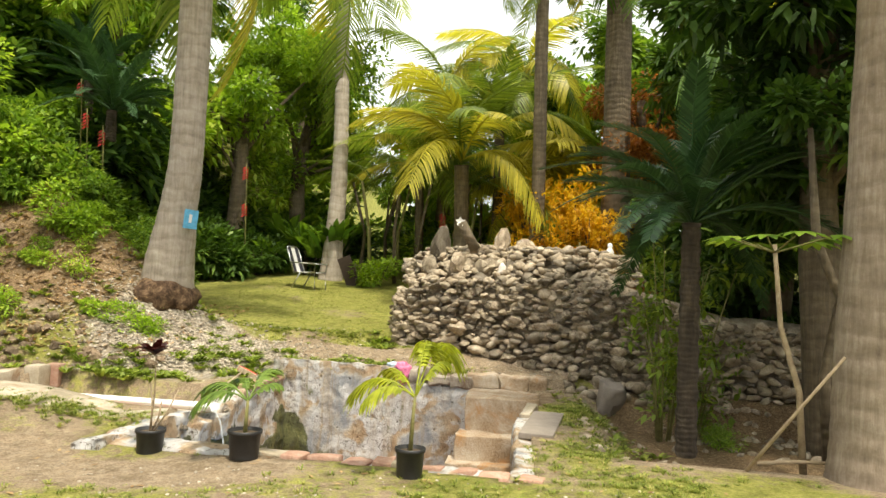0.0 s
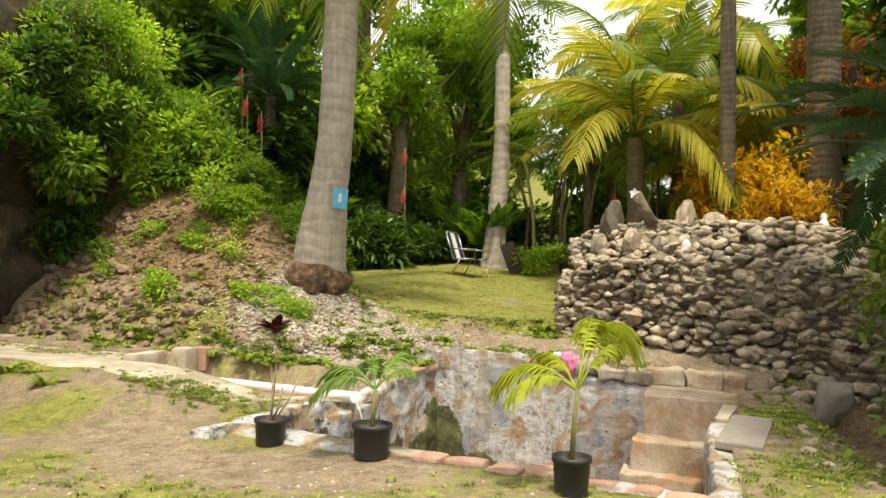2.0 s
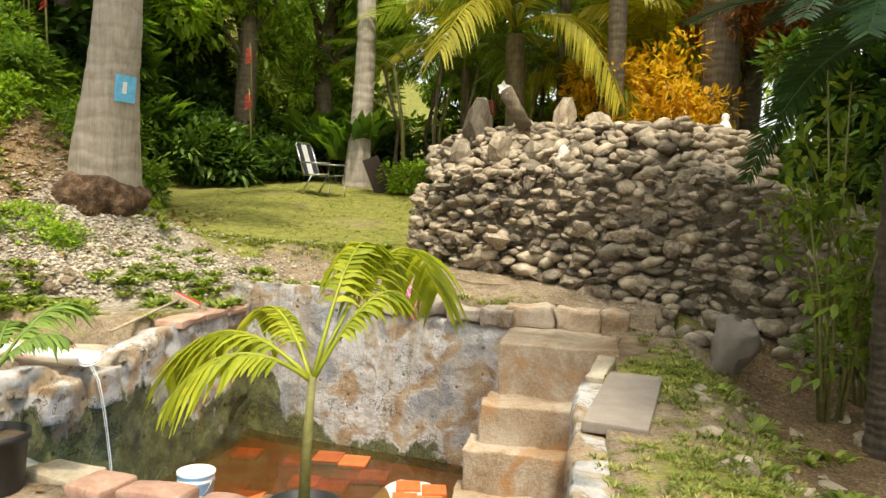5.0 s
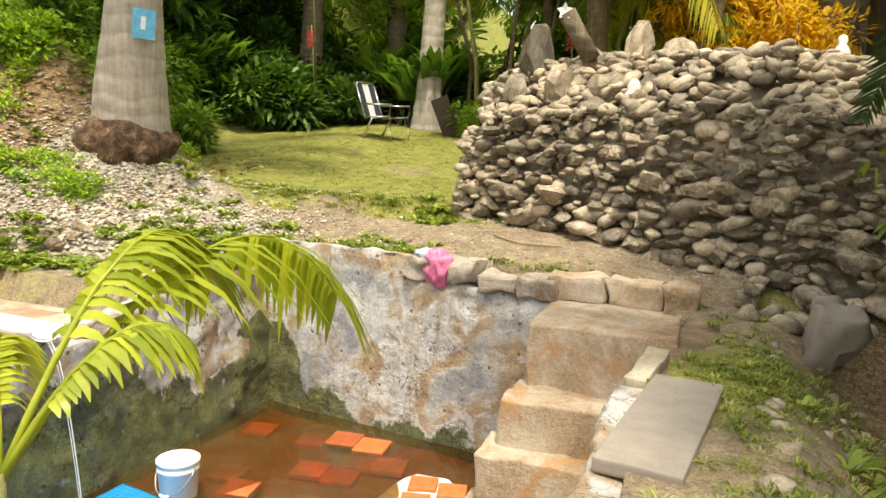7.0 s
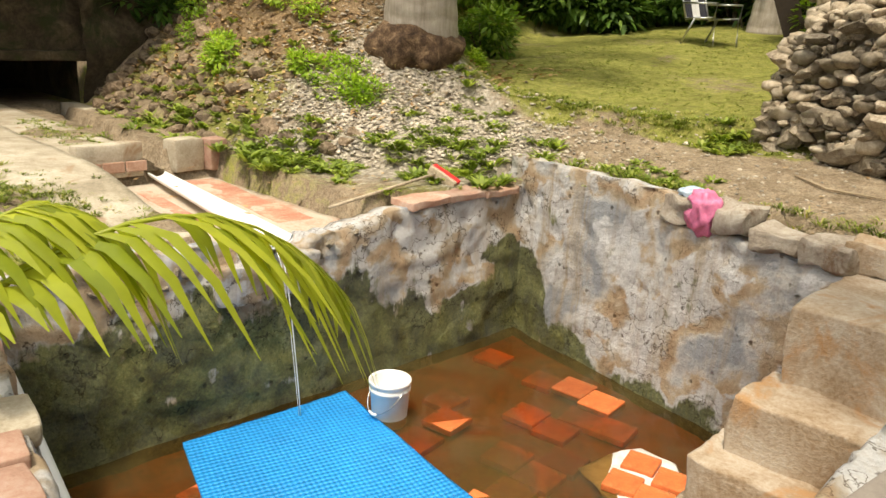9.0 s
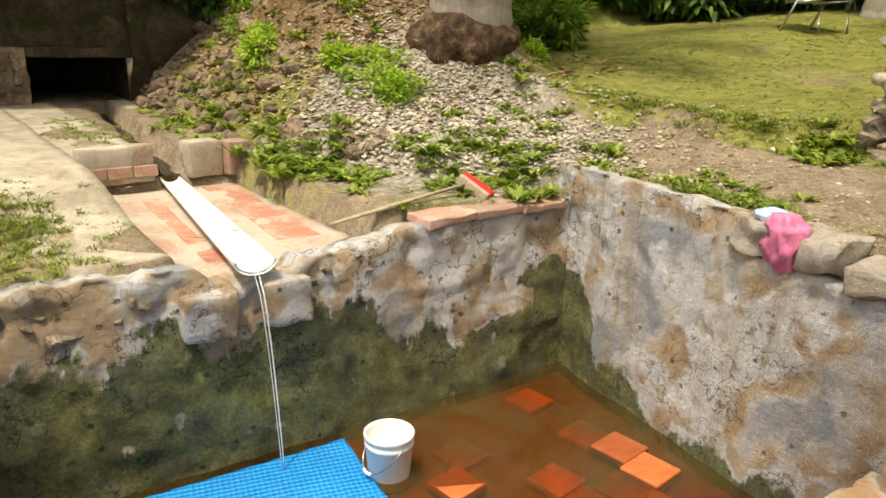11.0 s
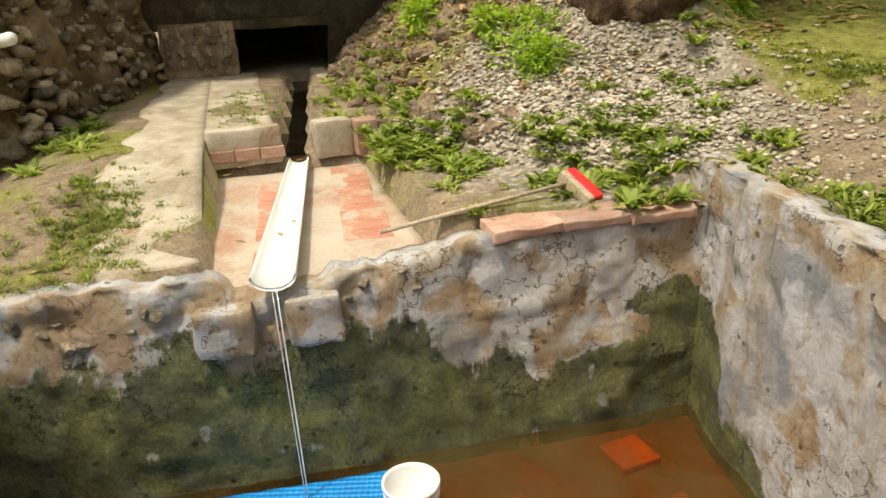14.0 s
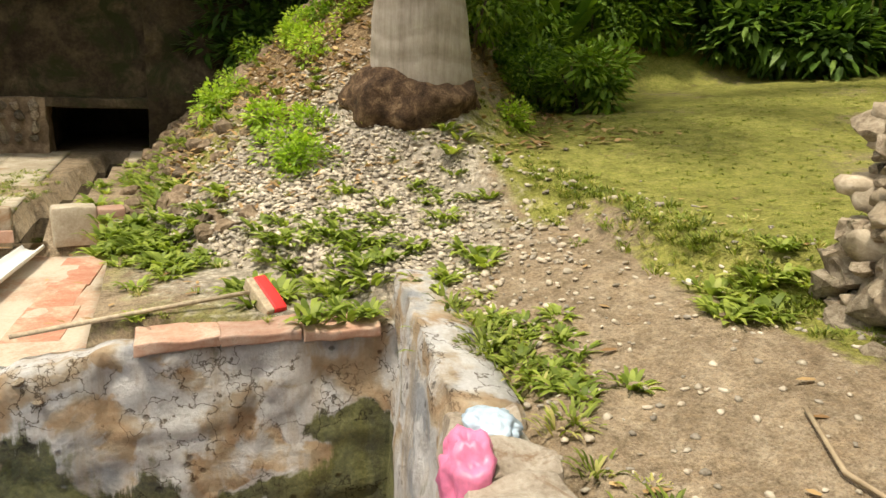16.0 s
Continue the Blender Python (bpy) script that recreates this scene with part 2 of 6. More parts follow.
def trunk_material(name, a, b2, c2, rings=9.0):
    m, n, l, b = material(name)
    p = wpos(n)
    w = n.new("ShaderNodeTexWave")
    w.wave_type, w.bands_direction = "BANDS", "Z"
    w.inputs["Scale"].default_value, w.inputs["Distortion"].default_value = rings / 6.28, 4.5
    w.inputs["Detail"].default_value, w.inputs["Detail Scale"].default_value = 3, 1.5
    l.new(p, w.inputs["Vector"])
    st = n.new("ShaderNodeMapping")
    st.inputs["Scale"].default_value = (22, 22, 1.6)
    l.new(p, st.inputs["Vector"])
    f = calc(n, l, "ADD", calc(n, l, "MULTIPLY", nz(n, l, 1.0, 5, 0.7, st.outputs[0]), 0.5), calc(n, l, "MULTIPLY", nz(n, l, 5, 6, 0.7, p), 0.5))
    c = ramp(n, l, f, [(0.3, a), (0.5, b2), (0.7, c2)])
    ring = ramp(n, l, w.outputs["Fac"], [(0.05, (0.6, 0.57, 0.52)), (0.25, (1, 1, 1))])
    c = mixc(n, l, 0.3, c, ring, "MULTIPLY")
    l.new(c, b.inputs["Base Color"])
    b.inputs["Roughness"].default_value = 0.9
    bump(n, l, b, calc(n, l, "ADD", f, calc(n, l, "MULTIPLY", w.outputs["Fac"], 0.4)), 0.6, 0.03)
    return m


def woven_rubber():
    """Rows of raised blue strands with dark gaps between."""
    m, n, l, b = material("blue_rubber")
    turn = n.new("ShaderNodeMapping")
    turn.inputs["Rotation"].default_value = (0, 0, radians(16))
    l.new(wpos(n), turn.inputs["Vector"])
    rows = []
    for way, scale in (("X", 8.0), ("Y", 9.5)):
        w = n.new("ShaderNodeTexWave")
        w.wave_type, w.bands_direction = "BANDS", way
        w.inputs["Scale"].default_value, w.inputs["Distortion"].default_value = scale, 0.7
        w.inputs["Detail Scale"].default_value = 2.0
        l.new(turn.outputs[0], w.inputs["Vector"])
        rows.append(w.outputs["Fac"])
    f = calc(n, l, "ADD", calc(n, l, "MULTIPLY", rows[0], 0.65), calc(n, l, "MULTIPLY", rows[1], 0.35))
    c = ramp(n, l, f, [(0.1, (0.004, 0.2, 0.57)), (0.4, (0.006, 0.27, 0.7)), (0.9, (0.015, 0.31, 0.77))])
    c = mixc(n, l, 0.5, c, ramp(n, l, nz(n, l, 2.5, 6, 0.6, wpos(n)), [(0.3, (0.6, 0.65, 0.7)), (0.65, (1.1, 1.1, 1.1))]), "MULTIPLY")
    l.new(c, b.inputs["Base Color"])
    b.inputs["Roughness"].default_value = 0.45
    bump(n, l, b, f, 0.8, 0.012)
    return m


GROUND = ground_material()
PLASTER = pool_plaster()
WATER = water_material()
STREAM = water_material("dark_channel_water", (0.16, 0.13, 0.08), (0.012, 0.01, 0.006), 0.9)
STONE = mottled("limestone", [(0.3, (0.07, 0.055, 0.04)), (0.45, (0.24, 0.195, 0.145)), (0.58, (0.4, 0.345, 0.27)), (0.75, (0.58, 0.52, 0.43))], 5, 0.9, 38, 0.9, 0.03, vary=0.55, stain=((0.1, 0.09, 0.04), 4, 0.6))
STONE_J = mottled("limestone_rubble", [(0.3, (0.09, 0.07, 0.05)), (0.45, (0.28, 0.23, 0.17)), (0.58, (0.44, 0.38, 0.3)), (0.75, (0.62, 0.56, 0.47))], 6, 0.9, 40, 0.8, 0.02, island=0.5)
PEBBLE = mottled("pale_gravel", [(0.3, (0.2, 0.16, 0.12)), (0.5, (0.46, 0.41, 0.34)), (0.72, (0.68, 0.63, 0.56))], 9, 0.9, 60, 0.6, 0.01, island=0.45)
ROCK = mottled("dark_rock", [(0.3, (0.014, 0.01, 0.007)), (0.45, (0.05, 0.036, 0.022)), (0.58, (0.1, 0.075, 0.045)), (0.72, (0.2, 0.15, 0.1))], 2.2, 0.9, 22, 1.0, 0.08, stain=((0.03, 0.035, 0.012), 1.6, 0.52))
STONE_B = mottled("brown_rock", [(0.3, (0.05, 0.035, 0.022)), (0.47, (0.17, 0.125, 0.085)), (0.6, (0.29, 0.225, 0.16)), (0.75, (0.46, 0.4, 0.32))], 5, 0.9, 38, 0.9, 0.02, vary=0.5)
COPING = mottled("pitted_coping", [(0.3, (0.12, 0.09, 0.065)), (0.45, (0.29, 0.24, 0.19)), (0.58, (0.42, 0.37, 0.31)), (0.75, (0.58, 0.54, 0.48))], 4, 0.9, 45, 1.0, 0.03, stain=((0.2, 0.13, 0.08), 5, 0.55))
# A darker rubble tone for the retaining wall beside the spring.
STONE_D = mottled("dark_rubble", [(0.3, (0.04, 0.03, 0.022)), (0.47, (0.2, 0.16, 0.115)), (0.6, (0.36, 0.3, 0.23)), (0.75, (0.54, 0.49, 0.41))], 6, 0.9, 40, 0.9, 0.02, island=0.6, stain=((0.05, 0.06, 0.02), 3, 0.58))
EARTH = mottled("dug_earth", [(0.3, (0.07, 0.05, 0.03)), (0.5, (0.2, 0.14, 0.085)), (0.7, (0.38, 0.3, 0.2))], 4, 0.95, 40, 0.9, 0.04)
CONCRETE = mottled("weathered_concrete", [(0.28, (0.18, 0.15, 0.1)), (0.45, (0.36, 0.305, 0.225)), (0.58, (0.49, 0.43, 0.34)), (0.75, (0.6, 0.55, 0.47))], 2.5, 0.85, 50, 0.8, 0.02, stain=((0.3, 0.2, 0.12), 2.2, 0.56))
STEP = mottled("ochre_plastered_step", [(0.28, (0.13, 0.08, 0.045)), (0.42, (0.3, 0.21, 0.13)), (0.52, (0.43, 0.34, 0.25)), (0.68, (0.56, 0.51, 0.44))], 2.2, 0.85, 42, 1.0, 0.03, stain=((0.4, 0.23, 0.11), 1.8, 0.52))
SLAB = mottled("grey_slab", [(0.3, (0.2, 0.17, 0.145)), (0.6, (0.29, 0.25, 0.215)), (0.8, (0.37, 0.33, 0.29))], 5, 0.85, 70, 0.3, 0.006)
BRICK = mottled("red_brick", [(0.3, (0.27, 0.16, 0.12)), (0.46, (0.42, 0.25, 0.185)), (0.66, (0.52, 0.4, 0.33))], 5, 0.85, 45, 0.8, 0.012, vary=0.18, stain=((0.2, 0.16, 0.11), 9, 0.6))
TILE = mottled("red_clay_tile", [(0.3, (0.4, 0.09, 0.03)), (0.55, (0.6, 0.16, 0.05)), (0.75, (0.66, 0.28, 0.14))], 7, 0.55, 50, 0.4, 0.006, vary=0.5, stain=((0.16, 0.1, 0.04), 7, 0.56))
RED_FLOOR = mottled("worn_red_floor", [(0.36, (0.4, 0.15, 0.1)), (0.48, (0.47, 0.24, 0.17)), (0.58, (0.5, 0.38, 0.29))], 3, 0.85, 40, 0.6, 0.01, vary=0.12)
MORTAR = mottled("white_mortar", [(0.3, (0.5, 0.45, 0.4)), (0.6, (0.74, 0.7, 0.66))], 9, 0.85, 60, 0.5, 0.01)
SILT = mottled("pool_floor_silt", [(0.36, (0.1, 0.075, 0.025)), (0.48, (0.26, 0.11, 0.035)), (0.62, (0.42, 0.12, 0.03))], 1.1, 0.7, 30, 0.4, 0.01)
TRUNK = trunk_material("coconut_bark", (0.2, 0.165, 0.13), (0.36, 0.31, 0.26), (0.5, 0.45, 0.39))
TRUNK_B = trunk_material("brown_palm_bark", (0.13, 0.095, 0.065), (0.25, 0.195, 0.145), (0.4, 0.335, 0.27))
TRUNK_K = trunk_material("cycad_bark", (0.02, 0.016, 0.01), (0.06, 0.045, 0.03), (0.13, 0.1, 0.07), 30)
TRUNK_D = trunk_material("dark_bark", (0.05, 0.038, 0.025), (0.13, 0.1, 0.065), (0.24, 0.19, 0.13), 14)
ROOT = mottled("matted_roots", [(0.35, (0.02, 0.012, 0.008)), (0.5, (0.1, 0.06, 0.035)), (0.66, (0.3, 0.2, 0.12))], 9, 0.95, 70, 1.0, 0.06)
STEM = mottled("green_stem", [(0.3, (0.12, 0.1, 0.04)), (0.6, (0.25, 0.24, 0.09))], 12, 0.7, 60, 0.3, 0.005)
STICK = mottled("bare_stick", [(0.3, (0.22, 0.16, 0.1)), (0.6, (0.42, 0.33, 0.22))], 12, 0.85, 70, 0.4, 0.006)
L_DARK = leafy("dark_leaf", (0.02, 0.05, 0.01), (0.1, 0.19, 0.03), 0.5, 0.3, (0.2, 0.3, 0.05))
L_MID = leafy("shrub_leaf", (0.05, 0.11, 0.015), (0.22, 0.36, 0.045), 0.5, 0.38, (0.4, 0.5, 0.09))
L_LIME = leafy("lime_leaf", (0.13, 0.24, 0.025), (0.42, 0.58, 0.07), 0.45, 0.42, (0.58, 0.64, 0.14))
L_WEED = leafy("weed_leaf", (0.14, 0.2, 0.03), (0.4, 0.48, 0.1), 0.55, 0.38, (0.5, 0.5, 0.16))
L_PALM = leafy("palm_frond_green", (0.09, 0.14, 0.02), (0.28, 0.36, 0.06), 0.4, 0.42, (0.48, 0.46, 0.1))
L_GOLD = leafy("palm_frond_gold", (0.3, 0.28, 0.03), (0.56, 0.5, 0.07), 0.4, 0.5, (0.72, 0.58, 0.12))
L_ORANGE = leafy("golden_orange_leaf", (0.4, 0.2, 0.015), (0.72, 0.44, 0.03), 0.45, 0.5, (0.8, 0.6, 0.08))
L_AREC = leafy("areca_leaf", (0.22, 0.27, 0.025), (0.5, 0.53, 0.06), 0.36, 0.38, (0.66, 0.58, 0.12))
L_CYC = leafy("cycad_leaf", (0.02, 0.05, 0.022), (0.06, 0.13, 0.05), 0.35, 0.12, (0.1, 0.18, 0.08))
L_SHRUB = leafy("thin_shrub_leaf", (0.09, 0.15, 0.02), (0.28, 0.38, 0.05), 0.45, 0.42, (0.45, 0.5, 0.09))
L_RED = leafy("red_bract", (0.22, 0.012, 0.01), (0.45, 0.03, 0.02), 0.45, 0.2)
L_RUST = leafy("rusty_leaf", (0.16, 0.06, 0.02), (0.5, 0.2, 0.05), 0.6, 0.3, (0.5, 0.24, 0.07))
L_CROT = leafy("maroon_leaf", (0.035, 0.008, 0.01), (0.16, 0.022, 0.022), 0.4, 0.15)
L_DRY = leafy("dry_leaf", (0.2, 0.11, 0.05), (0.5, 0.33, 0.16), 0.8, 0.1, (0.62, 0.5, 0.32))
GRASS = leafy("grass_blade", (0.09, 0.12, 0.02), (0.28, 0.34, 0.06), 0.6, 0.3, (0.48, 0.43, 0.17))
BLACK = plain("black_plastic", (0.022, 0.022, 0.024), 0.5)
SOIL = plain("potting_soil", (0.09, 0.06, 0.035), 0.95, 0, 60, 0.6, 0.8)
WHITE = plain("white_plastic", (0.82, 0.82, 0.8), 0.35, 0, 10, 0.06, 0.05)
ENAMEL = plain("white_gutter", (0.85, 0.85, 0.83), 0.3, 0, 6, 0.06, 0.05)
BLUE = woven_rubber()
SIGNBLUE = plain("blue_sign_print", (0.12, 0.42, 0.68), 0.4, 0, 14, 0.3)
PINK = plain("pink_plastic_bag", (0.72, 0.2, 0.36), 0.4, 0, 20, 0.3, 0.6)
BAGBLUE = plain("pale_blue_bag", (0.45, 0.56, 0.68), 0.45, 0, 20, 0.3, 0.6)
REDBR = plain("red_bristle", (0.78, 0.03, 0.03), 0.55, 0, 120, 0.4, 0.6)
WOOD = plain("worn_wood", (0.46, 0.37, 0.26), 0.75, 0, 40, 0.4, 0.3)
ALU = plain("aluminium_tube", (0.6, 0.6, 0.6), 0.35, 1.0)
WEBW = plain("white_webbing", (0.7, 0.7, 0.7), 0.7, 0, 90, 0.2)
WEBB = plain("dark_webbing", (0.035, 0.035, 0.05), 0.7, 0, 90, 0.3)
DARKWOOD = plain("dark_panel", (0.05, 0.03, 0.02), 0.7)
FALL = plain("falling_water", (0.75, 0.78, 0.8), 0.1, 0, 30, 0.2, 0.3)

# ---- building blocks ----
rng = random.Random(7)


def clamp01(v):
    return max(0.0, min(1.0, v))


def smooth(a, b, v):
    t = clamp01((v - a) / (b - a))
    return t * t * (3 - 2 * t)


def mesh_of(name, verts, faces, mat, flat=False):
    me = bpy.data.meshes.new(name)
    me.from_pydata([tuple(v) for v in verts], [], faces)
    if mat:
        me.materials.append(mat)
    me.polygons.foreach_set("use_smooth", [not flat] * len(me.polygons))
    me.update()
    return me


def from_bm(name, bm, mat, flat=True):
    me = bpy.data.meshes.new(name)
    bm.to_mesh(me)
    bm.free()
    me.materials.append(mat)
    me.polygons.foreach_set("use_smooth", [not flat] * len(me.polygons))
    me.update()
    return me


def part(name, data, parent, label="", m=None):
    ob = new(name, data)
    ob.parent = parent
    if m is not None:
        ob.matrix_basis = m
    if label:
        ob["label"] = label
    return ob


def thing(name, m, label, category, group="", kind="", data=None):
    ob = new(name, data)
    ob.matrix_basis = m
    return tagged(ob, label, category, group, kind)


def box_mesh(name, sx, sy, sz, mat, bevel=0.01, jitter=0.0, cuts=0, seed=1):
    """A worn block standing on z = 0."""
    bm = bmesh.new()
    bmesh.ops.create_cube(bm, size=1)
    for v in bm.verts:
        v.co = Vector((v.co.x * sx, v.co.y * sy, (v.co.z + 0.5) * sz))
    if bevel:
        bmesh.ops.bevel(bm, geom=list(bm.edges), offset=bevel, segments=2, affect="EDGES", profile=0.6)
    if cuts:
        bmesh.ops.subdivide_edges(bm, edges=list(bm.edges), cuts=cuts, use_grid_fill=True)
    if jitter:
        for v in bm.verts:
            o = noise.noise_vector(v.co * 6 + Vector((seed * 3.1, 0, 0)))
            v.co += o * jitter
    return from_bm(name, bm, mat, flat=not cuts)


def tube(points, radii, sides=8, cap=True):
    """Vertices and faces of a tapering tube along points."""
    V, F = [], []
    pts = [Vector(p) for p in points]
    for i, p in enumerate(pts):
        d = (pts[min(i + 1, len(pts) - 1)] - pts[max(i - 1, 0)]).normalized()
        a = d.cross(Vector((0.31, 0.95, 0.02)) if abs(d.z) > 0.7 else Vector((0, 0, 1))).normalized()
        b = d.cross(a)
        for k in range(sides):
            w = 2 * math.pi * k / sides
            V.append(p + (a * math.cos(w) + b * math.sin(w)) * radii[i])
    for i in range(len(pts) - 1):
        for k in range(sides):
            F.append((i * sides + k, i * sides + (k + 1) % sides, (i + 1) * sides + (k + 1) % sides, (i + 1) * sides + k))
    if cap:
        F.append(tuple(range(sides))[::-1])
        F.append(tuple(range((len(pts) - 1) * sides, len(pts) * sides)))
    return V, F


def tube_mesh(name, points, radii, mat, sides=8):
    if isinstance(radii, (int, float)):
        radii = [radii] * len(points)
    V, F = tube(points, radii, sides)
    return mesh_of(name, V, F, mat)


def lathe(name, profile, mat, sides=24):
    """A turned shape: profile of (radius, height)."""
    V, F = [], []
    for r, z in profile:
        for k in range(sides):
            w = 2 * math.pi * k / sides
            V.append((r * math.cos(w), r * math.sin(w), z))
    for i in range(len(profile) - 1):
        for k in range(sides):
            F.append((i * sides + k, i * sides + (k + 1) % sides, (i + 1) * sides + (k + 1) % sides, (i + 1) * sides + k))
    return mesh_of(name, V, F, mat)


def rock_mesh(name, seed, mat, sub=2, flat=(1, 1, 1), rough=0.28):
    bm = bmesh.new()
    bmesh.ops.create_icosphere(bm, subdivisions=sub, radius=0.5)
    r = random.Random(seed)
    planes = [(Vector((r.gauss(0, 1), r.gauss(0, 1), r.gauss(0, 1))).normalized(), r.uniform(0.22, 0.4)) for _ in range(12)]
    for v in bm.verts:
        for nrm, d in planes:
            k = v.co.dot(nrm)
            if k > d:
                v.co -= nrm * (k - d) * 0.95
        v.co += noise.noise_vector(v.co * 4.5 + Vector((seed * 7.7, 0, 0))) * rough * 0.4
        v.co = Vector((v.co.x * flat[0], v.co.y * flat[1], v.co.z * flat[2])) * 1.18
    return from_bm(name, bm, mat, flat=sub < 3)


def scatter_mesh(name, placed, mats, meshes):
    """Many small copies joined into one mesh."""
    V, F = [], []
    src = [([v.co.copy() for v in me.vertices], [tuple(p.vertices) for p in me.polygons]) for me in meshes]
    shades = [[d.value for d in me.attributes["shade"].data] if "shade" in me.attributes else [0.0] * len(me.vertices) for me in meshes]
    S = []
    for k, m in placed:
        vs, fs = src[k]
        o = len(V)
        V.extend(m @ v for v in vs)
        F.extend(tuple(i + o for i in f) for f in fs)
        S.extend(shades[k])
    me = mesh_of(name, V, F, mats)
    if any(S):
        me.attributes.new("shade", "FLOAT", "POINT").data.foreach_set("value", S)
    return me


# ---- leaves ----
def blade(V, F, base, direction, up, length, width, droop=0.3, segs=2):
    """One leaf blade of segs quads, ending in a tip."""
    d, u = direction.normalized(), up
    s = d.cross(u).normalized()
    o = len(V)
    for i in range(segs + 1):
        t = i / segs
        p = base + d * length * t - Vector((0, 0, 1)) * droop * length * t * t
        w = width * 0.5 * (math.sin(math.pi * min(1, 0.18 + t * 0.82)) if i < segs else 0.06)
        V.extend((p - s * w, p + s * w))
    for i in range(segs):
        a = o + 2 * i
        F.append((a, a + 1, a + 3, a + 2))


def frond_mesh(name, length, leaflet, width, mat, pairs=30, arch=0.7, rise=0.5, droop=0.5, start=0.18, seed=1, vee=0.35, stem_r=0.014):
    """A feather-shaped frond that leaves its crown along +x and arches over."""
    r = random.Random(seed)
    V, F = [], []
    def spine(t):
        return Vector((length * (t - 0.18 * arch * t * t), 0, length * (rise * t - arch * t * t)))
    n = 12
    pts = [spine(i / n) for i in range(n + 1)]
    tv, tf = tube(pts, [stem_r * (1.5 - 1.3 * i / n) for i in range(n + 1)], 5)
    V.extend(tv)
    F.extend(tf)
    for i in range(pairs):
        t = start + (1 - start) * (i + r.random() * 0.5) / pairs
        p = spine(t)
        tan = (spine(min(1, t + 0.02)) - spine(t - 0.02)).normalized()
        prof = math.sin(math.pi * (0.12 + 0.8 * (t - start) / (1 - start))) ** 0.7
        for side in (-1, 1):
            if r.random() < 0.04:
                continue
            d = (Vector((0, side, 0)) * 0.9 + tan * (0.45 + 0.6 * t) + Vector((0, 0, vee + r.uniform(-0.1, 0.1)))).normalized()
            up = tan.cross(d) * side + Vector((0, 0, 0.2))
            blade(V, F, p, d, up.normalized(), leaflet * prof * r.uniform(0.85, 1.1), width, droop * r.uniform(0.7, 1.3), 3)
    return mesh_of(name, V, F, mat)


def clump_mesh(name, mat, count, radius, leaf, width, seed=1, shape=(1, 1, 0.8), droop=0.25, shells=7, segs=2):
    """Leaves in uneven sprays about several centres, with gaps between."""
    r = random.Random(seed)
    V, F = [], []
    cs = []
    for _ in range(shells):
        d = Vector((r.gauss(0, 1), r.gauss(0, 1), r.gauss(0, 1) + 0.25)).normalized() * radius * r.uniform(0.25, 0.8)
        cs.append((Vector((d.x * shape[0], d.y * shape[1], d.z * shape[2])), radius * r.uniform(0.28, 0.52)))
    for i in range(count):
        c, cr = cs[r.randrange(len(cs))]
        d = Vector((r.gauss(0, 1), r.gauss(0, 1), r.gauss(0, 1))).normalized()
        p = c + d * cr * r.uniform(0.5, 1.0) ** 0.6
        out = (d + Vector((r.uniform(-0.6, 0.6), r.uniform(-0.6, 0.6), r.uniform(-0.3, 0.5)))).normalized()
        up = (Vector((0, 0, 1)) + d * 0.5 + Vector((r.uniform(-0.4, 0.4), r.uniform(-0.4, 0.4), 0))).normalized()
        blade(V, F, p, out, up, leaf * r.uniform(0.65, 1.25), width * r.uniform(0.75, 1.2), droop, segs)
    return mesh_of(name, V, F, mat)


def tuft_mesh(name, mat, count, height, width, spread, seed=1, lean=0.6, droop=0.4):
    """Blades that rise from one shared root, each in its own shade."""
    r = random.Random(seed)
    V, F, S = [Vector((0, 0, -0.03))], [], [0.0]
    for i in range(count):
        w = r.uniform(0, 2 * math.pi)
        d = Vector((math.cos(w) * lean * r.uniform(0.3, 1.3), math.sin(w) * lean * r.uniform(0.3, 1.3), 1)).normalized()
        b = Vector((math.cos(w), math.sin(w), 0)) * spread * r.random()
        o = len(V)
        blade(V, F, b, d, Vector((-math.sin(w), math.cos(w), 0)).cross(d) * -1, height * r.uniform(0.5, 1.15), width, droop, 3)
        F.append((0, o + 1, o))
        S += [r.uniform(-0.38, 0.38)] * (len(V) - o)
    me = mesh_of(name, V, F, mat)
    me.attributes.new("shade", "FLOAT", "POINT").data.foreach_set("value", S)
    return me


# ---- lie of the land ----
def back_y(x):
    return 11.35 - 0.175 * (x + 2.95)
def near_y(x):
    return 6.5 - 0.15 * (x - 0.6) * (1 if x < 0.6 else 0)
def left_x(y):
    return -3.15 + 0.2 * (y - 6.9) / 4.45
RIGHT_X = 0.6
WATER_Z = -1.28


def in_pool(x, y, grow=0.0):
    if x < left_x(y) - grow or y > back_y(x) + grow or y < near_y(x) - grow:
        return False
    lim = RIGHT_X + grow if y < 9.2 else RIGHT_X + grow + smooth(9.2, 10.3, y) * 0.35
    return x < lim


def foot_y(x):
    return 9.95 + 1.3 * smooth(-5.6, -3.0, x)


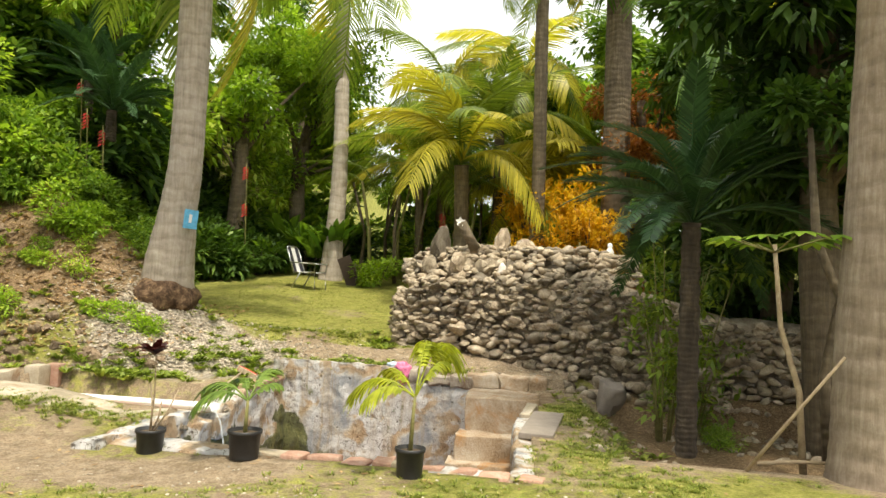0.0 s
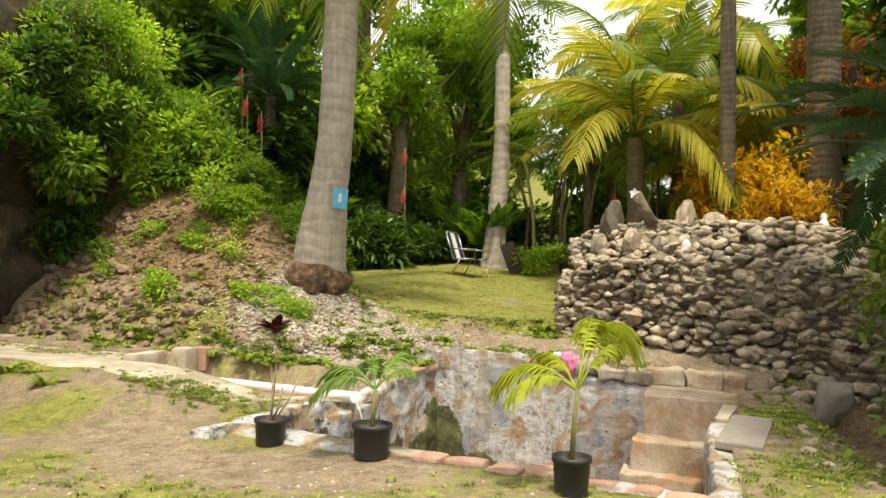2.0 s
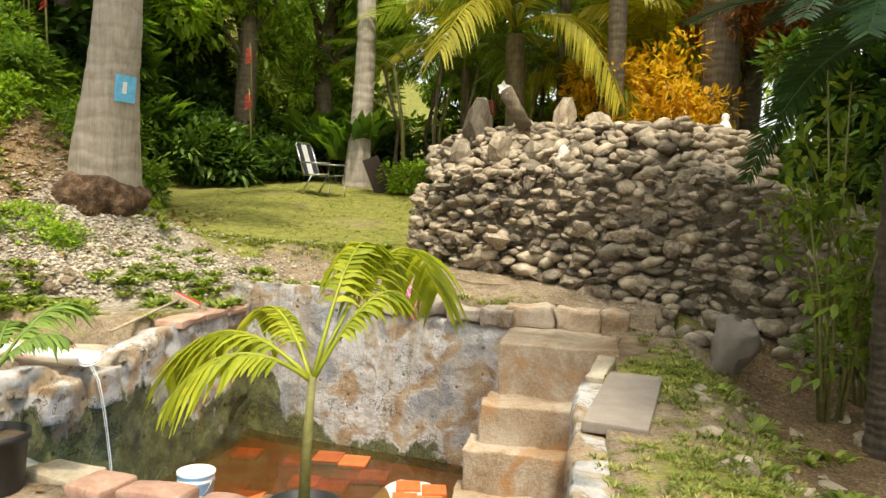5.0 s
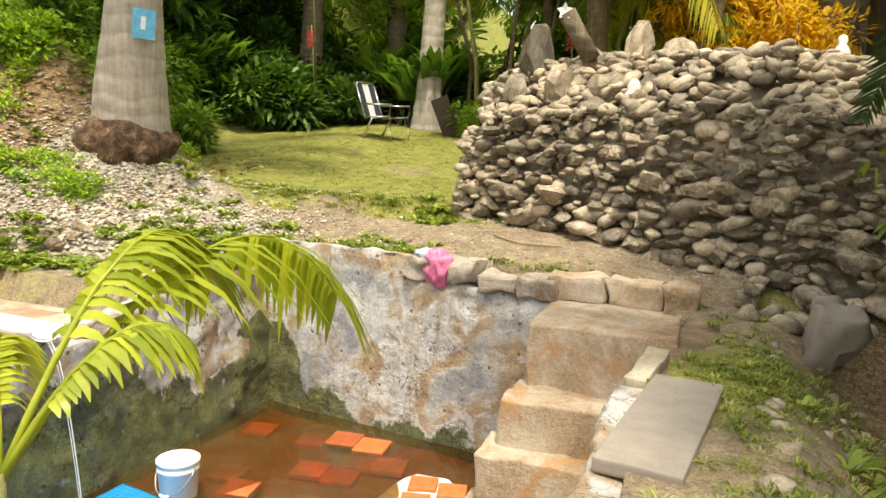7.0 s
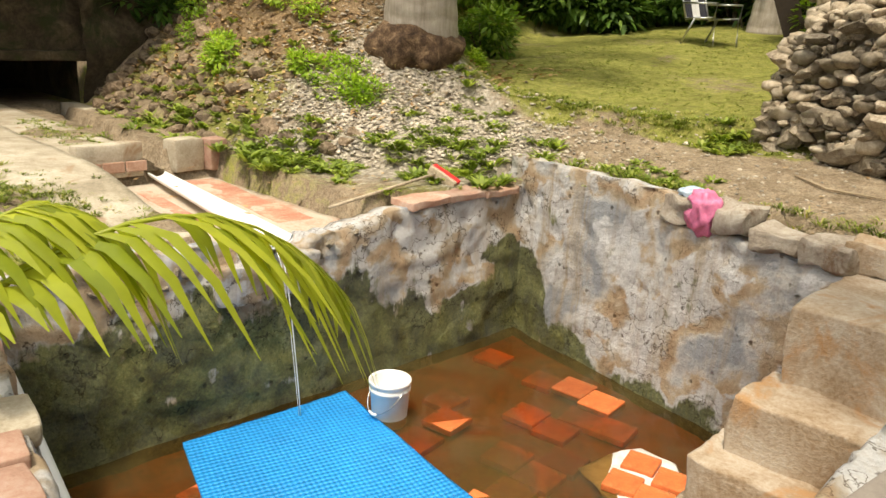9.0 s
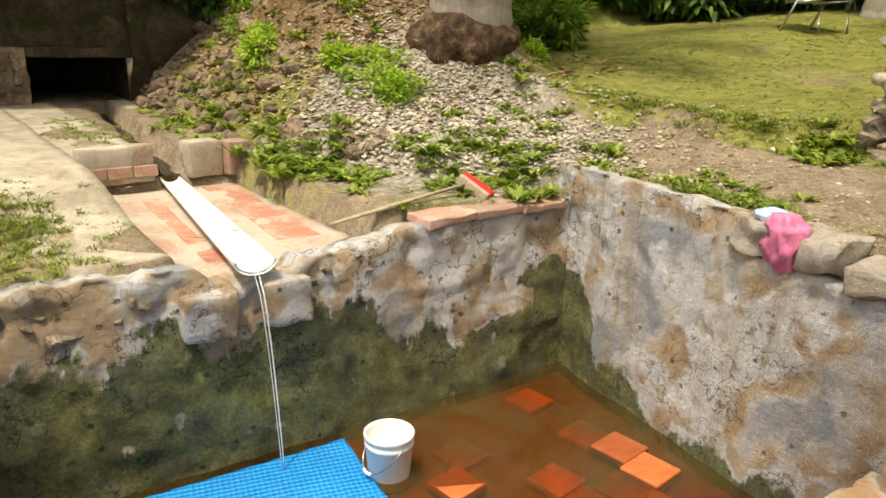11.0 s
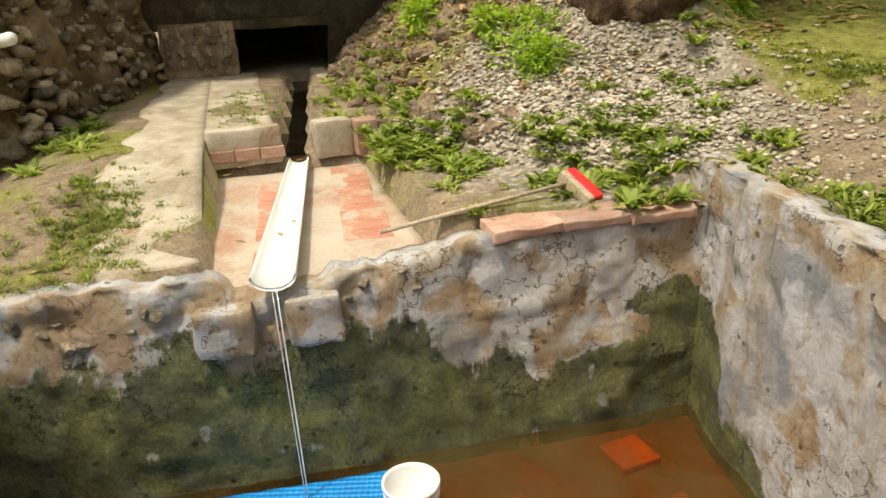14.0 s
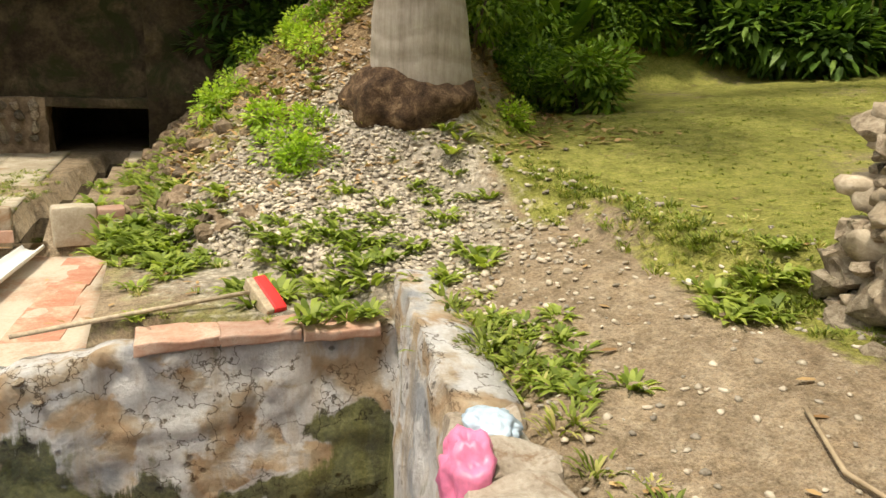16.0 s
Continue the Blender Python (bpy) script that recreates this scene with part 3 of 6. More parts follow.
def land(x, y):
    s = max(0.0, y - foot_y(x))
    k = 3.4 * smooth(12.3, 14.8, y)
    left = smooth(-3.9 - k, -7.6 - k, x)
    lawn = 0.12 + 0.17 * smooth(0, 0.25, s) + 0.19 * smooth(0.2, 1.3, s) + 0.16 * smooth(1.5, 1.8, s + 0.2 * math.sin(x * 1.7)) + 0.122 * max(0, s - 1.2)
    lawn *= 1 - 0.75 * smooth(1.2, 2.6, x) * (1 - smooth(13, 16, y))
    hs = 0.93 * min(s, 4.5) + 0.35 * max(0, min(s - 4.5, 14))
    hill = 0.2 + hs
    z = lawn * (1 - left) + hill * left if y > foot_y(x) else 0.12 * smooth(8.5, 11, y)
    if y <= foot_y(x):
        z = 0.12 * smooth(7.5, 10.5, y) * (1 - smooth(-3.4, -5.2, x)) + 0.2 * smooth(-3.6, -5.6, x) * smooth(6.2, 7.6, y)
    z -= 0.10 * smooth(-1.0, -3.2, x) * smooth(7.2, 6.4, y) * smooth(3.0, 5.0, y)
    z -= 0.4 * smooth(1.4, 2.1, x) * smooth(7.2, 7.9, y) * (1 - smooth(10.3, 11.2, y))
    left_bank = smooth(-6.0, -7.5, x) * smooth(6.6, 5.2, y)
    z += 2.6 * left_bank
    z += 0.012 * noise.noise((x * 2.1, y * 2.1, 0.3)) + 0.02 * noise.noise((x * 0.7, y * 0.7, 1.3))
    return z


def recess(x, y):
    return -5.75 < x < -3.0 and 8.42 < y < 9.72


def ground_z(x, y):
    if in_pool(x, y, 0.2):
        return -1.75
    if -10.4 < x < -5.7 and 9.0 < y + (x + 5.75) * 0.105 < 9.28:
        return -0.1
    if recess(x, y):
        return -0.25
    if x < -9.8 and 7.2 < y < 10.4:
        return 0.18
    return land(x, y)


def cover(x, y):
    """Shares of turf, gravel and leaf litter at a place."""
    n = noise.noise((x * 0.9, y * 0.9, 4.0))
    path = 1 - smooth(0.3, 1.15, abs(y - 11.9 - 0.15 * math.sin(x * 1.3)) if -3.4 < x < 1.5 else 9)
    turf = 0.42 + 0.5 * n
    if y > 12.6 and x > -9:
        turf = max(turf, (0.8 + 0.4 * n) * smooth(-5.6, -4.6, x + 3.4 * smooth(12.8, 14.5, y)))
    if y < 6.6:
        turf = 0.36 + 0.7 * n + 0.36 * smooth(-1.8, 0.3, x + 0.5 * n + 0.25 * (y - 4))
    if 0.55 < x < 1.5 and 6.3 < y < 9.2:
        turf = 0.5 + 0.4 * n
    if x > 1.5 and 7 < y < 11:
        turf = 0.2 + 0.5 * n
    turf -= 0.6 * path
    g = smooth(2.1, 0.5, math.hypot((x + 4.5) * 0.75, y - 11.3))
    gravel = 0.85 * g
    lit = smooth(0.5, 1.4, y - foot_y(x)) * smooth(-5.2, -6.4, x) * smooth(5.5, 3.2, y - foot_y(x)) * 0.8
    lit = max(lit, 0.5 * smooth(18.4, 19.5, y) * smooth(-6, -4, -abs(x + 5)))
    lit *= 1 - smooth(12.8, 14.2, y) * smooth(-8.6, -7.8, x)
    # Dark earth right of the steps; its brown cover also paints in shade.
    lit += 0.75 * smooth(1.45, 2.0, x) * smooth(7.0, 7.6, y) * (1 - smooth(11.2, 11.8, y))
    lush = smooth(2.8, 3.8, y - foot_y(x)) * smooth(-7.5, -8.5, x)
    turf, lit = max(turf, lush), lit * (1 - lush)
    if x < -5.5 and 8.5 < y < 9.9:
        turf = 0.05
    return clamp01(turf), clamp01(gravel), clamp01(lit)


def build_ground():
    def axis(lo, hi, step, far):
        a = [lo + step * i for i in range(int((hi - lo) / step) + 1)]
        g, k = [], step
        e = a[-1]
        while e < far:
            k *= 1.6
            e += k
            g.append(e)
        h, k = [], step
        e = a[0]
        while e > -far:
            k *= 1.6
            e -= k
            h.append(e)
        return h[::-1] + a + g
    xs, ys = axis(-13, 8, 0.1, 600), axis(-3, 20, 0.1, 600)
    nx = len(xs)
    V = [(x, y, ground_z(x, y) if abs(x) < 60 and abs(y) < 90 else land(max(-40, min(40, x)), max(-40, min(60, y)))) for y in ys for x in xs]
    F = [(j * nx + i, j * nx + i + 1, (j + 1) * nx + i + 1, (j + 1) * nx + i) for j in range(len(ys) - 1) for i in range(nx - 1)]
    me = mesh_of("ground", V, F, GROUND)
    col = me.color_attributes.new("cover", "FLOAT_COLOR", "POINT")
    flat = []
    for x, y, z in V:
        flat.extend((*cover(x, y), 1.0))
    col.data.foreach_set("color", flat)
    return thing("ground", Matrix(), "sandy soil with worn turf, gravel and fallen leaves", "ground", kind="structure", data=me)


build_ground()


def wall_mesh(name, inner, tops, thick, side, algae, mat=PLASTER, lumps=0.028, batter=0.06, pits=0.03):
    """A thick, uneven pool wall along the line inner (two ends), its face towards the pool."""
    a, b = Vector((*inner[0], 0)), Vector((*inner[1], 0))
    d = (b - a).normalized()
    nrm = Vector((-d.y, d.x, 0)) * side
    L = (b - a).length
    nu, nv = max(4, int(L / 0.035)), 48
    z0 = -1.7
    V, F, A = [], [], []
    for i in range(nu + 1):
        u = i / nu
        top = tops(u)
        for j in range(nv + 1):
            z = z0 + (top - z0) * j / nv
            p = a + d * L * u + nrm * (-(batter) * (z - z0) / 1.7 + batter * 0.8)
            k = noise.noise((p.x * 3, p.y * 3, z * 3)) * lumps + noise.noise((p.x * 9, p.y * 9, z * 9)) * lumps * 0.5
            pit = noise.noise((p.x * 5.5, p.y * 5.5, z * 5.5 + 7))
            k -= pits * smooth(0.22, 0.42, pit) * smooth(-1.0, -0.1, z)
            flake = noise.noise((p.x * 1.9 + 3, p.y * 1.9, z * 2.3))
            k += pits * 0.4 * smooth(0.02, 0.05, flake)
            if j == nv:
                k -= 0.015
            V.append(p + nrm * k + Vector((0, 0, z)))
            A.append(algae(u, z))
        for w, dz in ((0.12, 0.012), (0.6, 0.0), (1.0, -0.03)):
            p = a + d * L * u - nrm * thick * w
            V.append(p + Vector((0, 0, top + dz + 0.015 * noise.noise((p.x * 7, p.y * 7, 2.0)))))
            A.append(0.0)
        p = a + d * L * u - nrm * thick
        V.append(p + Vector((0, 0, z0)))
        A.append(0.0)
    m = nv + 5
    for i in range(nu):
        for j in range(m - 1):
            q = (i * m + j, (i + 1) * m + j, (i + 1) * m + j + 1, i * m + j + 1)
            F.append(q if side < 0 else q[::-1])
    F.append(tuple(range(m)))
    F.append(tuple(range(nu * m, nu * m + m))[::-1])
    me = mesh_of(name, V, F, mat)
    at = me.attributes.new("algae", "FLOAT", "POINT")
    at.data.foreach_set("value", A)
    return me


def left_top(u):
    y = 6.6 + u * 4.8
    t = 0.0 + 0.05 * noise.noise((y * 3.5, 0, 1)) + 0.035 * noise.noise((y * 12, 0, 2)) - 0.05 * smooth(8.2, 8.5, y) * smooth(9.9, 9.3, y)
    t -= 0.08 * smooth(8.45, 8.6, y) * smooth(9.15, 9.0, y)
    return t + 0.05 * smooth(9.6, 10.2, y)
def left_algae(u, z):
    y = 6.6 + u * 4.8
    line = -0.42 - 0.5 * smooth(9.3, 10.6, y) + 0.5 * smooth(10.6, 11.2, y) - 0.1 * smooth(8.0, 7.0, y)
    return clamp01(0.5 + (line - z) * 1.6)
def back_algae(u, z):
    return clamp01(0.5 + (-0.55 - 0.75 * smooth(0.06, 0.4, u) - z) * 1.8)
def low_algae(u, z):
    return clamp01(0.5 + (-0.9 - z) * 1.6)


thing("pool_wall_left", Matrix(), "rough plastered pool wall, green with algae below", "wall", kind="structure",
      data=wall_mesh("pool_wall_left", ((left_x(6.6), 6.6), (left_x(11.4), 11.4)), left_top, 0.3, -1, left_algae))
thing("pool_wall_back", Matrix(), "tan and grey plastered pool wall with rust streaks", "wall", kind="structure",
      data=wall_mesh("pool_wall_back", ((-3.2, back_y(-3.2)), (0.25, back_y(0.25))), lambda u: 0.33 - 0.19 * smooth(0.508, 0.522, u) - 0.04 * smooth(0.7, 0.72, u) - 0.1 * smooth(0.9, 0.95, u) + 0.02 * noise.noise((u * 14, 0, 3)), 0.3, -1, back_algae, lumps=0.018, pits=0.025))
thing("pool_wall_near", Matrix(), "low plastered wall at the pool's near side", "wall", kind="structure",
      data=wall_mesh("pool_wall_near", ((-3.2, near_y(-3.2)), (0.65, near_y(0.65))), lambda u: -0.03 + 0.02 * math.sin(u * 9), 0.3, 1, low_algae))
thing("pool_wall_right", Matrix(), "rough earth-stained pool wall beside the steps", "wall", kind="structure",
      data=wall_mesh("pool_wall_right", ((RIGHT_X, 6.4), (RIGHT_X, 9.25)), lambda u: -0.02 + 0.03 * math.sin(u * 7), 0.3, 1, low_algae))

# pool floor and water
fl = mesh_of("pool_floor", [(-3.4, 6.2, -1.37), (1.0, 6.2, -1.37), (1.0, 11.6, -1.37), (-3.4, 11.6, -1.37)], [(0, 1, 2, 3)], SILT)
floor_ob = thing("pool_floor", Matrix(), "silty floor of the spring pool under shallow water", "floor", kind="structure", data=fl)
wt = mesh_of("water", [(-3.35, 6.3, WATER_Z), (0.9, 6.3, WATER_Z), (0.9, 11.5, WATER_Z), (-3.35, 11.5, WATER_Z)], [(0, 1, 2, 3)], WATER)
thing("water", Matrix(), "shallow brown-tinted spring water", "water", kind="structure", data=wt)

# steps
steps = thing("stone_steps", Matrix(), "worn ochre plastered steps leading down into the pool", "steps")
def step_mesh(x0, x1, yf, yb, z1, z0, seed, skew=0.0):
    bm = bmesh.new()
    bmesh.ops.create_cube(bm, size=1)
    for v in bm.verts:
        u, w, h = v.co.x + 0.5, v.co.y + 0.5, v.co.z + 0.5
        v.co = Vector((x0 + (x1 - x0) * u + skew * w, yf + (yb - yf) * w - 0.03 * (1 - h), z0 + (z1 - z0) * h))
    bmesh.ops.bevel(bm, geom=list(bm.edges), offset=0.018, segments=2, affect="EDGES", profile=0.6)
    bmesh.ops.subdivide_edges(bm, edges=[e for e in bm.edges if e.calc_length() > 0.2], cuts=7, use_grid_fill=True)
    for v in bm.verts:
        v.co += noise.noise_vector(v.co * 4 + Vector((seed, 0, 0))) * 0.028 + noise.noise_vector(v.co * 14) * 0.018
    return from_bm("step", bm, STEP, flat=False)
for x0, x1, yf, yb, z1, sd in ((-0.06, 0.93, 10.07, 11.0, 0.10, 1), (-0.15, 0.7, 9.72, 10.2, -0.35, 2), (-0.24, 0.58, 9.5, 9.9, -0.66, 3), (-0.3, 0.5, 9.28, 9.7, -0.98, 4)):
    part("step", step_mesh(x0, x1, yf, yb, z1, -1.7, sd), steps)
part("cheek", box_mesh("cheek", 0.14, 0.5, 0.2, CONCRETE, 0.02, 0.02, 3), steps, "whitish worn edge beside the steps", pose(0.79, 9.55, -0.12, 8, 0, -12))
thing("grassy_bank", Matrix(), "earth bank with sparse turf beside the steps", "bank", kind="structure",
      data=wall_mesh("bank", ((0.62, 9.2), (1.02, 11.2)), lambda u: -0.02 + 0.13 * u, 0.5, 1, low_algae, EARTH))
slab = thing("stone_slab", pose(0.93, 8.66, 0.0, 3, 0, -9), "smooth grey stone slab lying beside the steps", "slab", data=box_mesh("slab", 0.37, 1.15, 0.07, SLAB, 0.012, 0.006, 3))

# concrete apron with a sunken trough
apron = thing("apron", Matrix(), "worn concrete apron beside the spring", "pavement", kind="structure")
def sheet(name, x0, x1, y0, y1, zf, mat, step=0.08, thick=0.3):
    nx, ny = int((x1 - x0) / step) + 1, int((y1 - y0) / step) + 1
    V, F = [], []
    for j in range(ny + 1):
        for i in range(nx + 1):
            x, y = x0 + (x1 - x0) * i / nx, y0 + (y1 - y0) * j / ny
            V.append((x, y, zf(x, y)))
    w = nx + 1
    F += [(j * w + i, j * w + i + 1, (j + 1) * w + i + 1, (j + 1) * w + i) for j in range(ny) for i in range(nx)]
    rim = [i for i in range(w)] + [j * w + nx for j in range(1, ny + 1)] + [ny * w + i for i in range(nx - 1, -1, -1)] + [j * w for j in range(ny - 1, 0, -1)]
    o = len(V)
    V += [(V[k][0], V[k][1], V[k][2] - thick) for k in rim]
    F += [(rim[k], o + k, o + (k + 1) % len(rim), rim[(k + 1) % len(rim)]) for k in range(len(rim))]
    return mesh_of(name, V, F, mat)
def apron_z(x, y):
    return 0.0 + 0.2 * smooth(-3.6, -5.4, x) + 0.012 * noise.noise((x * 3, y * 3, 0)) + 0.02 * noise.noise((x * 1.2, y * 1.2, 5))
part("slab", sheet("apron_left", -10.2, -3.35, 7.25, 8.4, lambda x, y: apron_z(x, y) + 0.02 - 0.22 * smooth(7.85, 7.35, y + 0.25 * noise.noise((x * 1.5, y * 1.5, 3))), CONCRETE), apron)
part("slab", sheet("apron_behind", -10.2, -5.78, 8.4, 9.0, lambda x, y: apron_z(x, y) + 0.02, CONCRETE), apron)
part("slab", sheet("apron_right", -10.2, -9.2, 9.75, 9.95, lambda x, y: apron_z(x, y) + 0.02, CONCRETE), apron)
part("trough_floor", sheet("trough", -5.8, -3.24, 8.4, 9.75, lambda x, y: -0.12 + 0.014 * noise.noise((x * 4, y * 4, 0)), mottled("trough_floor", [(0.36, (0.39, 0.22, 0.15)), (0.45, (0.43, 0.31, 0.23)), (0.51, (0.46, 0.39, 0.31)), (0.7, (0.55, 0.49, 0.41))], 1.6, 0.85, 40, 0.6, 0.012)), apron, "sunken trough floor with red brick showing through")

for x0, x1, y0, y1 in ((-5.4, -3.55, 8.72, 8.86), (-5.66, -4.1, 9.3, 9.62)):
    k = 0
    while x0 < x1:
        L = (0.8, 0.5, 0.65)[k % 3]
        part("brick", box_mesh("floor_brick", L, (y1 - y0) * (0.95, 0.8, 1.0)[k % 3], 0.03, RED_FLOOR, 0.006, 0.006, 3, k), apron, "", pose(x0 + L / 2, (y0 + y1) / 2 - 0.105 * (x0 + 4.5) * 0.6, -0.146 + 0.003 * (k % 2), 0, 0, -5))
        x0 += L - 0.01
        k += 1

# channel water
chan = mesh_of("channel_water", [(-10.3, 9.42, 0.02), (-10.3, 9.72, 0.02), (-5.75, 9.26, 0.0), (-5.75, 9.0, 0.0)], [(0, 3, 2, 1)], STREAM)
thing("channel_water", Matrix(), "dark water in the narrow channel", "water", kind="structure", data=chan)

# grotto: dark rock face with a low opening
def rock_face(name, pts, h0, h1, mat, depth=0.18, freq=1.3, lean=0.0):
    V, F = [], []
    nv = 36
    seg = []
    for (x0, y0), (x1, y1) in zip(pts, pts[1:]):
        n = max(2, int(math.hypot(x1 - x0, y1 - y0) / 0.1))
        seg += [(x0 + (x1 - x0) * i / n, y0 + (y1 - y0) * i / n, math.atan2(y1 - y0, x1 - x0)) for i in range(n)]
    seg.append((*pts[-1], seg[-1][2]))
    for x, y, w in seg:
        nx, ny = math.sin(w), -math.cos(w)
        for j in range(nv + 1):
            z = h0 + (h1 - h0) * j / nv
            k = depth * (noise.fractal((x * freq, y * freq, z * freq), 1.0, 2.0, 5)) - lean * (z - h0)
            V.append((x + nx * k, y + ny * k, z))
    m = nv + 1
    F = [(i * m + j, (i + 1) * m + j, (i + 1) * m + j + 1, i * m + j + 1) for i in range(len(seg) - 1) for j in range(nv)]
    return mesh_of(name, V, F, mat)


grotto = thing("grotto", Matrix(), "dark rock face with a low spring opening", "grotto", kind="structure")
part("rock_face", rock_face("rock_face", [(-10.15, 7.3), (-10.1, 12.4)], 0.84, 5.5, ROCK, 0.16), grotto)
part("rock_face", rock_face("rock_side", [(-9.85, 10.0), (-10.0, 11.5)], -0.1, 2.2, ROCK, 0.2), grotto)
part("lintel", box_mesh("lintel", 0.5, 1.35, 0.13, ROCK, 0.03, 0.03, 4), grotto, "rough stone lintel", pose(-10.2, 9.45, 0.8))
part("masonry_block", box_mesh("masonry", 0.5, 0.98, 0.74, STONE_B, 0.03, 0.03, 5), grotto, "mortared rubble block", pose(-10.22, 8.3, 0.18))
dark = mesh_of("tunnel", [(-10.4, 8.75, 0), (-10.4, 10.1, 0), (-13, 10.1, 0), (-13, 8.75, 0), (-10.4, 8.75, 1.2), (-10.4, 10.1, 1.2), (-13, 10.1, 1.2), (-13, 8.75, 1.2)],
               [(0, 1, 2, 3), (4, 7, 6, 5), (1, 5, 6, 2), (2, 6, 7, 3), (3, 7, 4, 0)], ROCK)
part("tunnel", dark, grotto)
part("rock_roof", rock_face("rock_roof", [(-10.2, 12.4), (-10.9, 6.8)][::-1], 5.3, 8.0, ROCK, 0.3, 0.6, 0.4), grotto)

# kerb of the trough, one block a part
kerb = thing("trough_kerb", Matrix(), "low kerb of worn concrete and red brick", "kerb")
part("kerb_block", box_mesh("kerb_left", 0.16, 0.62, 0.33, CONCRETE, 0.025, 0.012, 3), kerb, "", pose(-5.78, 8.72, -0.04, 0, 0, 5))
part("kerb_block", box_mesh("kerb_right", 0.2, 0.34, 0.33, CONCRETE, 0.03, 0.012, 3, 4), kerb, "", pose(-5.8, 9.48, -0.04, 0, 0, 9))
part("brick", box_mesh("kerb_brick", 0.2, 0.2, 0.32, BRICK, 0.02, 0.01, 2), kerb, "red brick end block", pose(-5.74, 9.76, -0.04, 0, 0, 9))
for i in range(3):
    part("brick", box_mesh("kerb_brick_face", 0.03, 0.2, 0.1, BRICK, 0.01), kerb, "", pose(-5.69, 8.53 + 0.21 * i, 0.02, 0, 0, 5))

# gutter
def gutter():
    L, r = 2.78, 0.125
    V, F = [], []
    for i in range(15):
        t = i / 14
        x = -L * t
        rr = r * (1.0 - 0.3 * t)
        for k, wob in ((0, 0), (1, 0)):
            for j in range(9):
                w = math.pi + math.pi * j / 8
                q = rr - 0.012 * k
                V.append((x, q * math.cos(w), rr * 0.65 + 0.65 * q * math.sin(w) + (0.01 if k else 0)))
    m = 18
    for i in range(14):
        for j in range(8):
            a = i * m + j
            F.append((a, a + 1, a + m + 1, a + m))
            F.append((a + 9, a + m + 9, a + m + 10, a + 10))
        F.append((i * m, i * m + m, i * m + m + 9, i * m + 9))
        F.append((i * m + 8, i * m + 17, i * m + m + 17, i * m + m + 8))
    F += [tuple(j for j in range(9)) + tuple(9 + j for j in range(8, -1, -1))]
    return mesh_of("gutter", V, F, ENAMEL)
gut = thing("water_gutter", pose(-3.0, 8.78, -0.07), "white plastic half-round gutter carrying spring water", "gutter")
gut.matrix_basis = Matrix.Translation((-3.0, 8.78, -0.07)) @ pose(0, 0, 0, 0, -0.2, -8)
part("channel", gutter(), gut)
pour = [Vector((-3.0 + 0.22 * math.sqrt(t), 8.78 + 0.02 * t, -0.05 - 1.22 * t)) for t in [i / 10 for i in range(11)]]
fall = thing("falling_water", Matrix(), "thin stream of water falling into the pool", "water")
for dy, rr in ((-0.012, 0.0025), (0.012, 0.004)):
    part("strand", tube_mesh("strand", [p + Vector((0, dy * (1 - 0.4 * i / 10), 0)) for i, p in enumerate(pour)], [rr * (0.7 + 0.5 * abs(math.sin(i * 1.7))) for i in range(11)], FALL, 6), fall)
collar = thing("outlet_collar", Matrix(), "cracked plaster collar under the gutter", "collar")
for y, s in ((8.5, 1), (8.98, 2)):
    part("plaster", box_mesh("plaster", 0.16, 0.3, 0.3, PLASTER, 0.03, 0.03, 3, s), collar, "", pose(-3.05, y, -0.43, 0, 0, -4))

# ---- stones of the mound and the walls ----
ROCKS = [rock_mesh("stone", 20 + i, STONE, 2, (1, 0.8, 0.62 + 0.05 * (i % 5))) for i in range(14)]
LOW = [rock_mesh("pebble", 60 + i, PEBBLE, 1, (1, 0.8, 0.42)) for i in range(6)]
FRONT = [(-1.2, 15.6), (-1.75, 13.8), (-1.55, 12.9), (-0.4, 12.4), (0.62, 11.98), (1.7, 11.45), (2.7, 11.55), (4.2, 11.1), (6.5, 10.5), (9.5, 10.1)]


def along(pts, step):
    out, d = [], 0.0
    for (x0, y0), (x1, y1) in zip(pts, pts[1:]):
        L = math.hypot(x1 - x0, y1 - y0)
        while d < L:
            out.append((x0 + (x1 - x0) * d / L, y0 + (y1 - y0) * d / L, math.atan2(y1 - y0, x1 - x0)))
            d += step
        d -= L
    return out


def mound_top(x):
    return 1.32 + 0.36 * smooth(-1.7, -1.0, x) if x < 1.9 else max(1.05, 1.68 - 0.28 * (x - 1.9)) if x < 4 else max(0.95, 1.2 - 0.08 * (x - 3.6))


mound = thing("stone_mound", Matrix(), "dry-stone mound of grey limestone rubble with planting stones", "mound")
core_pts = [(x + math.sin(w) * -0.2, y + math.cos(w) * 0.2) for x, y, w in along(FRONT, 0.25)]
V, F = [], []
for i, (x, y) in enumerate(core_pts):
    t = mound_top(x)
    back = 1.1 if x < 2.2 else 0.5
    for dy, z in ((0.0, -0.3), (0.14, t - 0.12), (0.5, t + 0.12), (back, t + 0.52 if x < 2.2 else t), (back + 0.9, t + 0.4 if x < 2.2 else t - 0.3), (back + 2.2, 0.2)):
        V.append((x + (dy * 0.75 if x < -0.9 else 0), y + dy * (0.45 if x < -0.9 else 1), z))
for i in range(len(core_pts) - 1):
    for j in range(5):
        F.append((i * 6 + j, (i + 1) * 6 + j, (i + 1) * 6 + j + 1, i * 6 + j + 1))
part("core", mesh_of("core", V, F, STONE_J), mound, "packed earth and small rubble between the stones")
r = random.Random(11)
placed = []
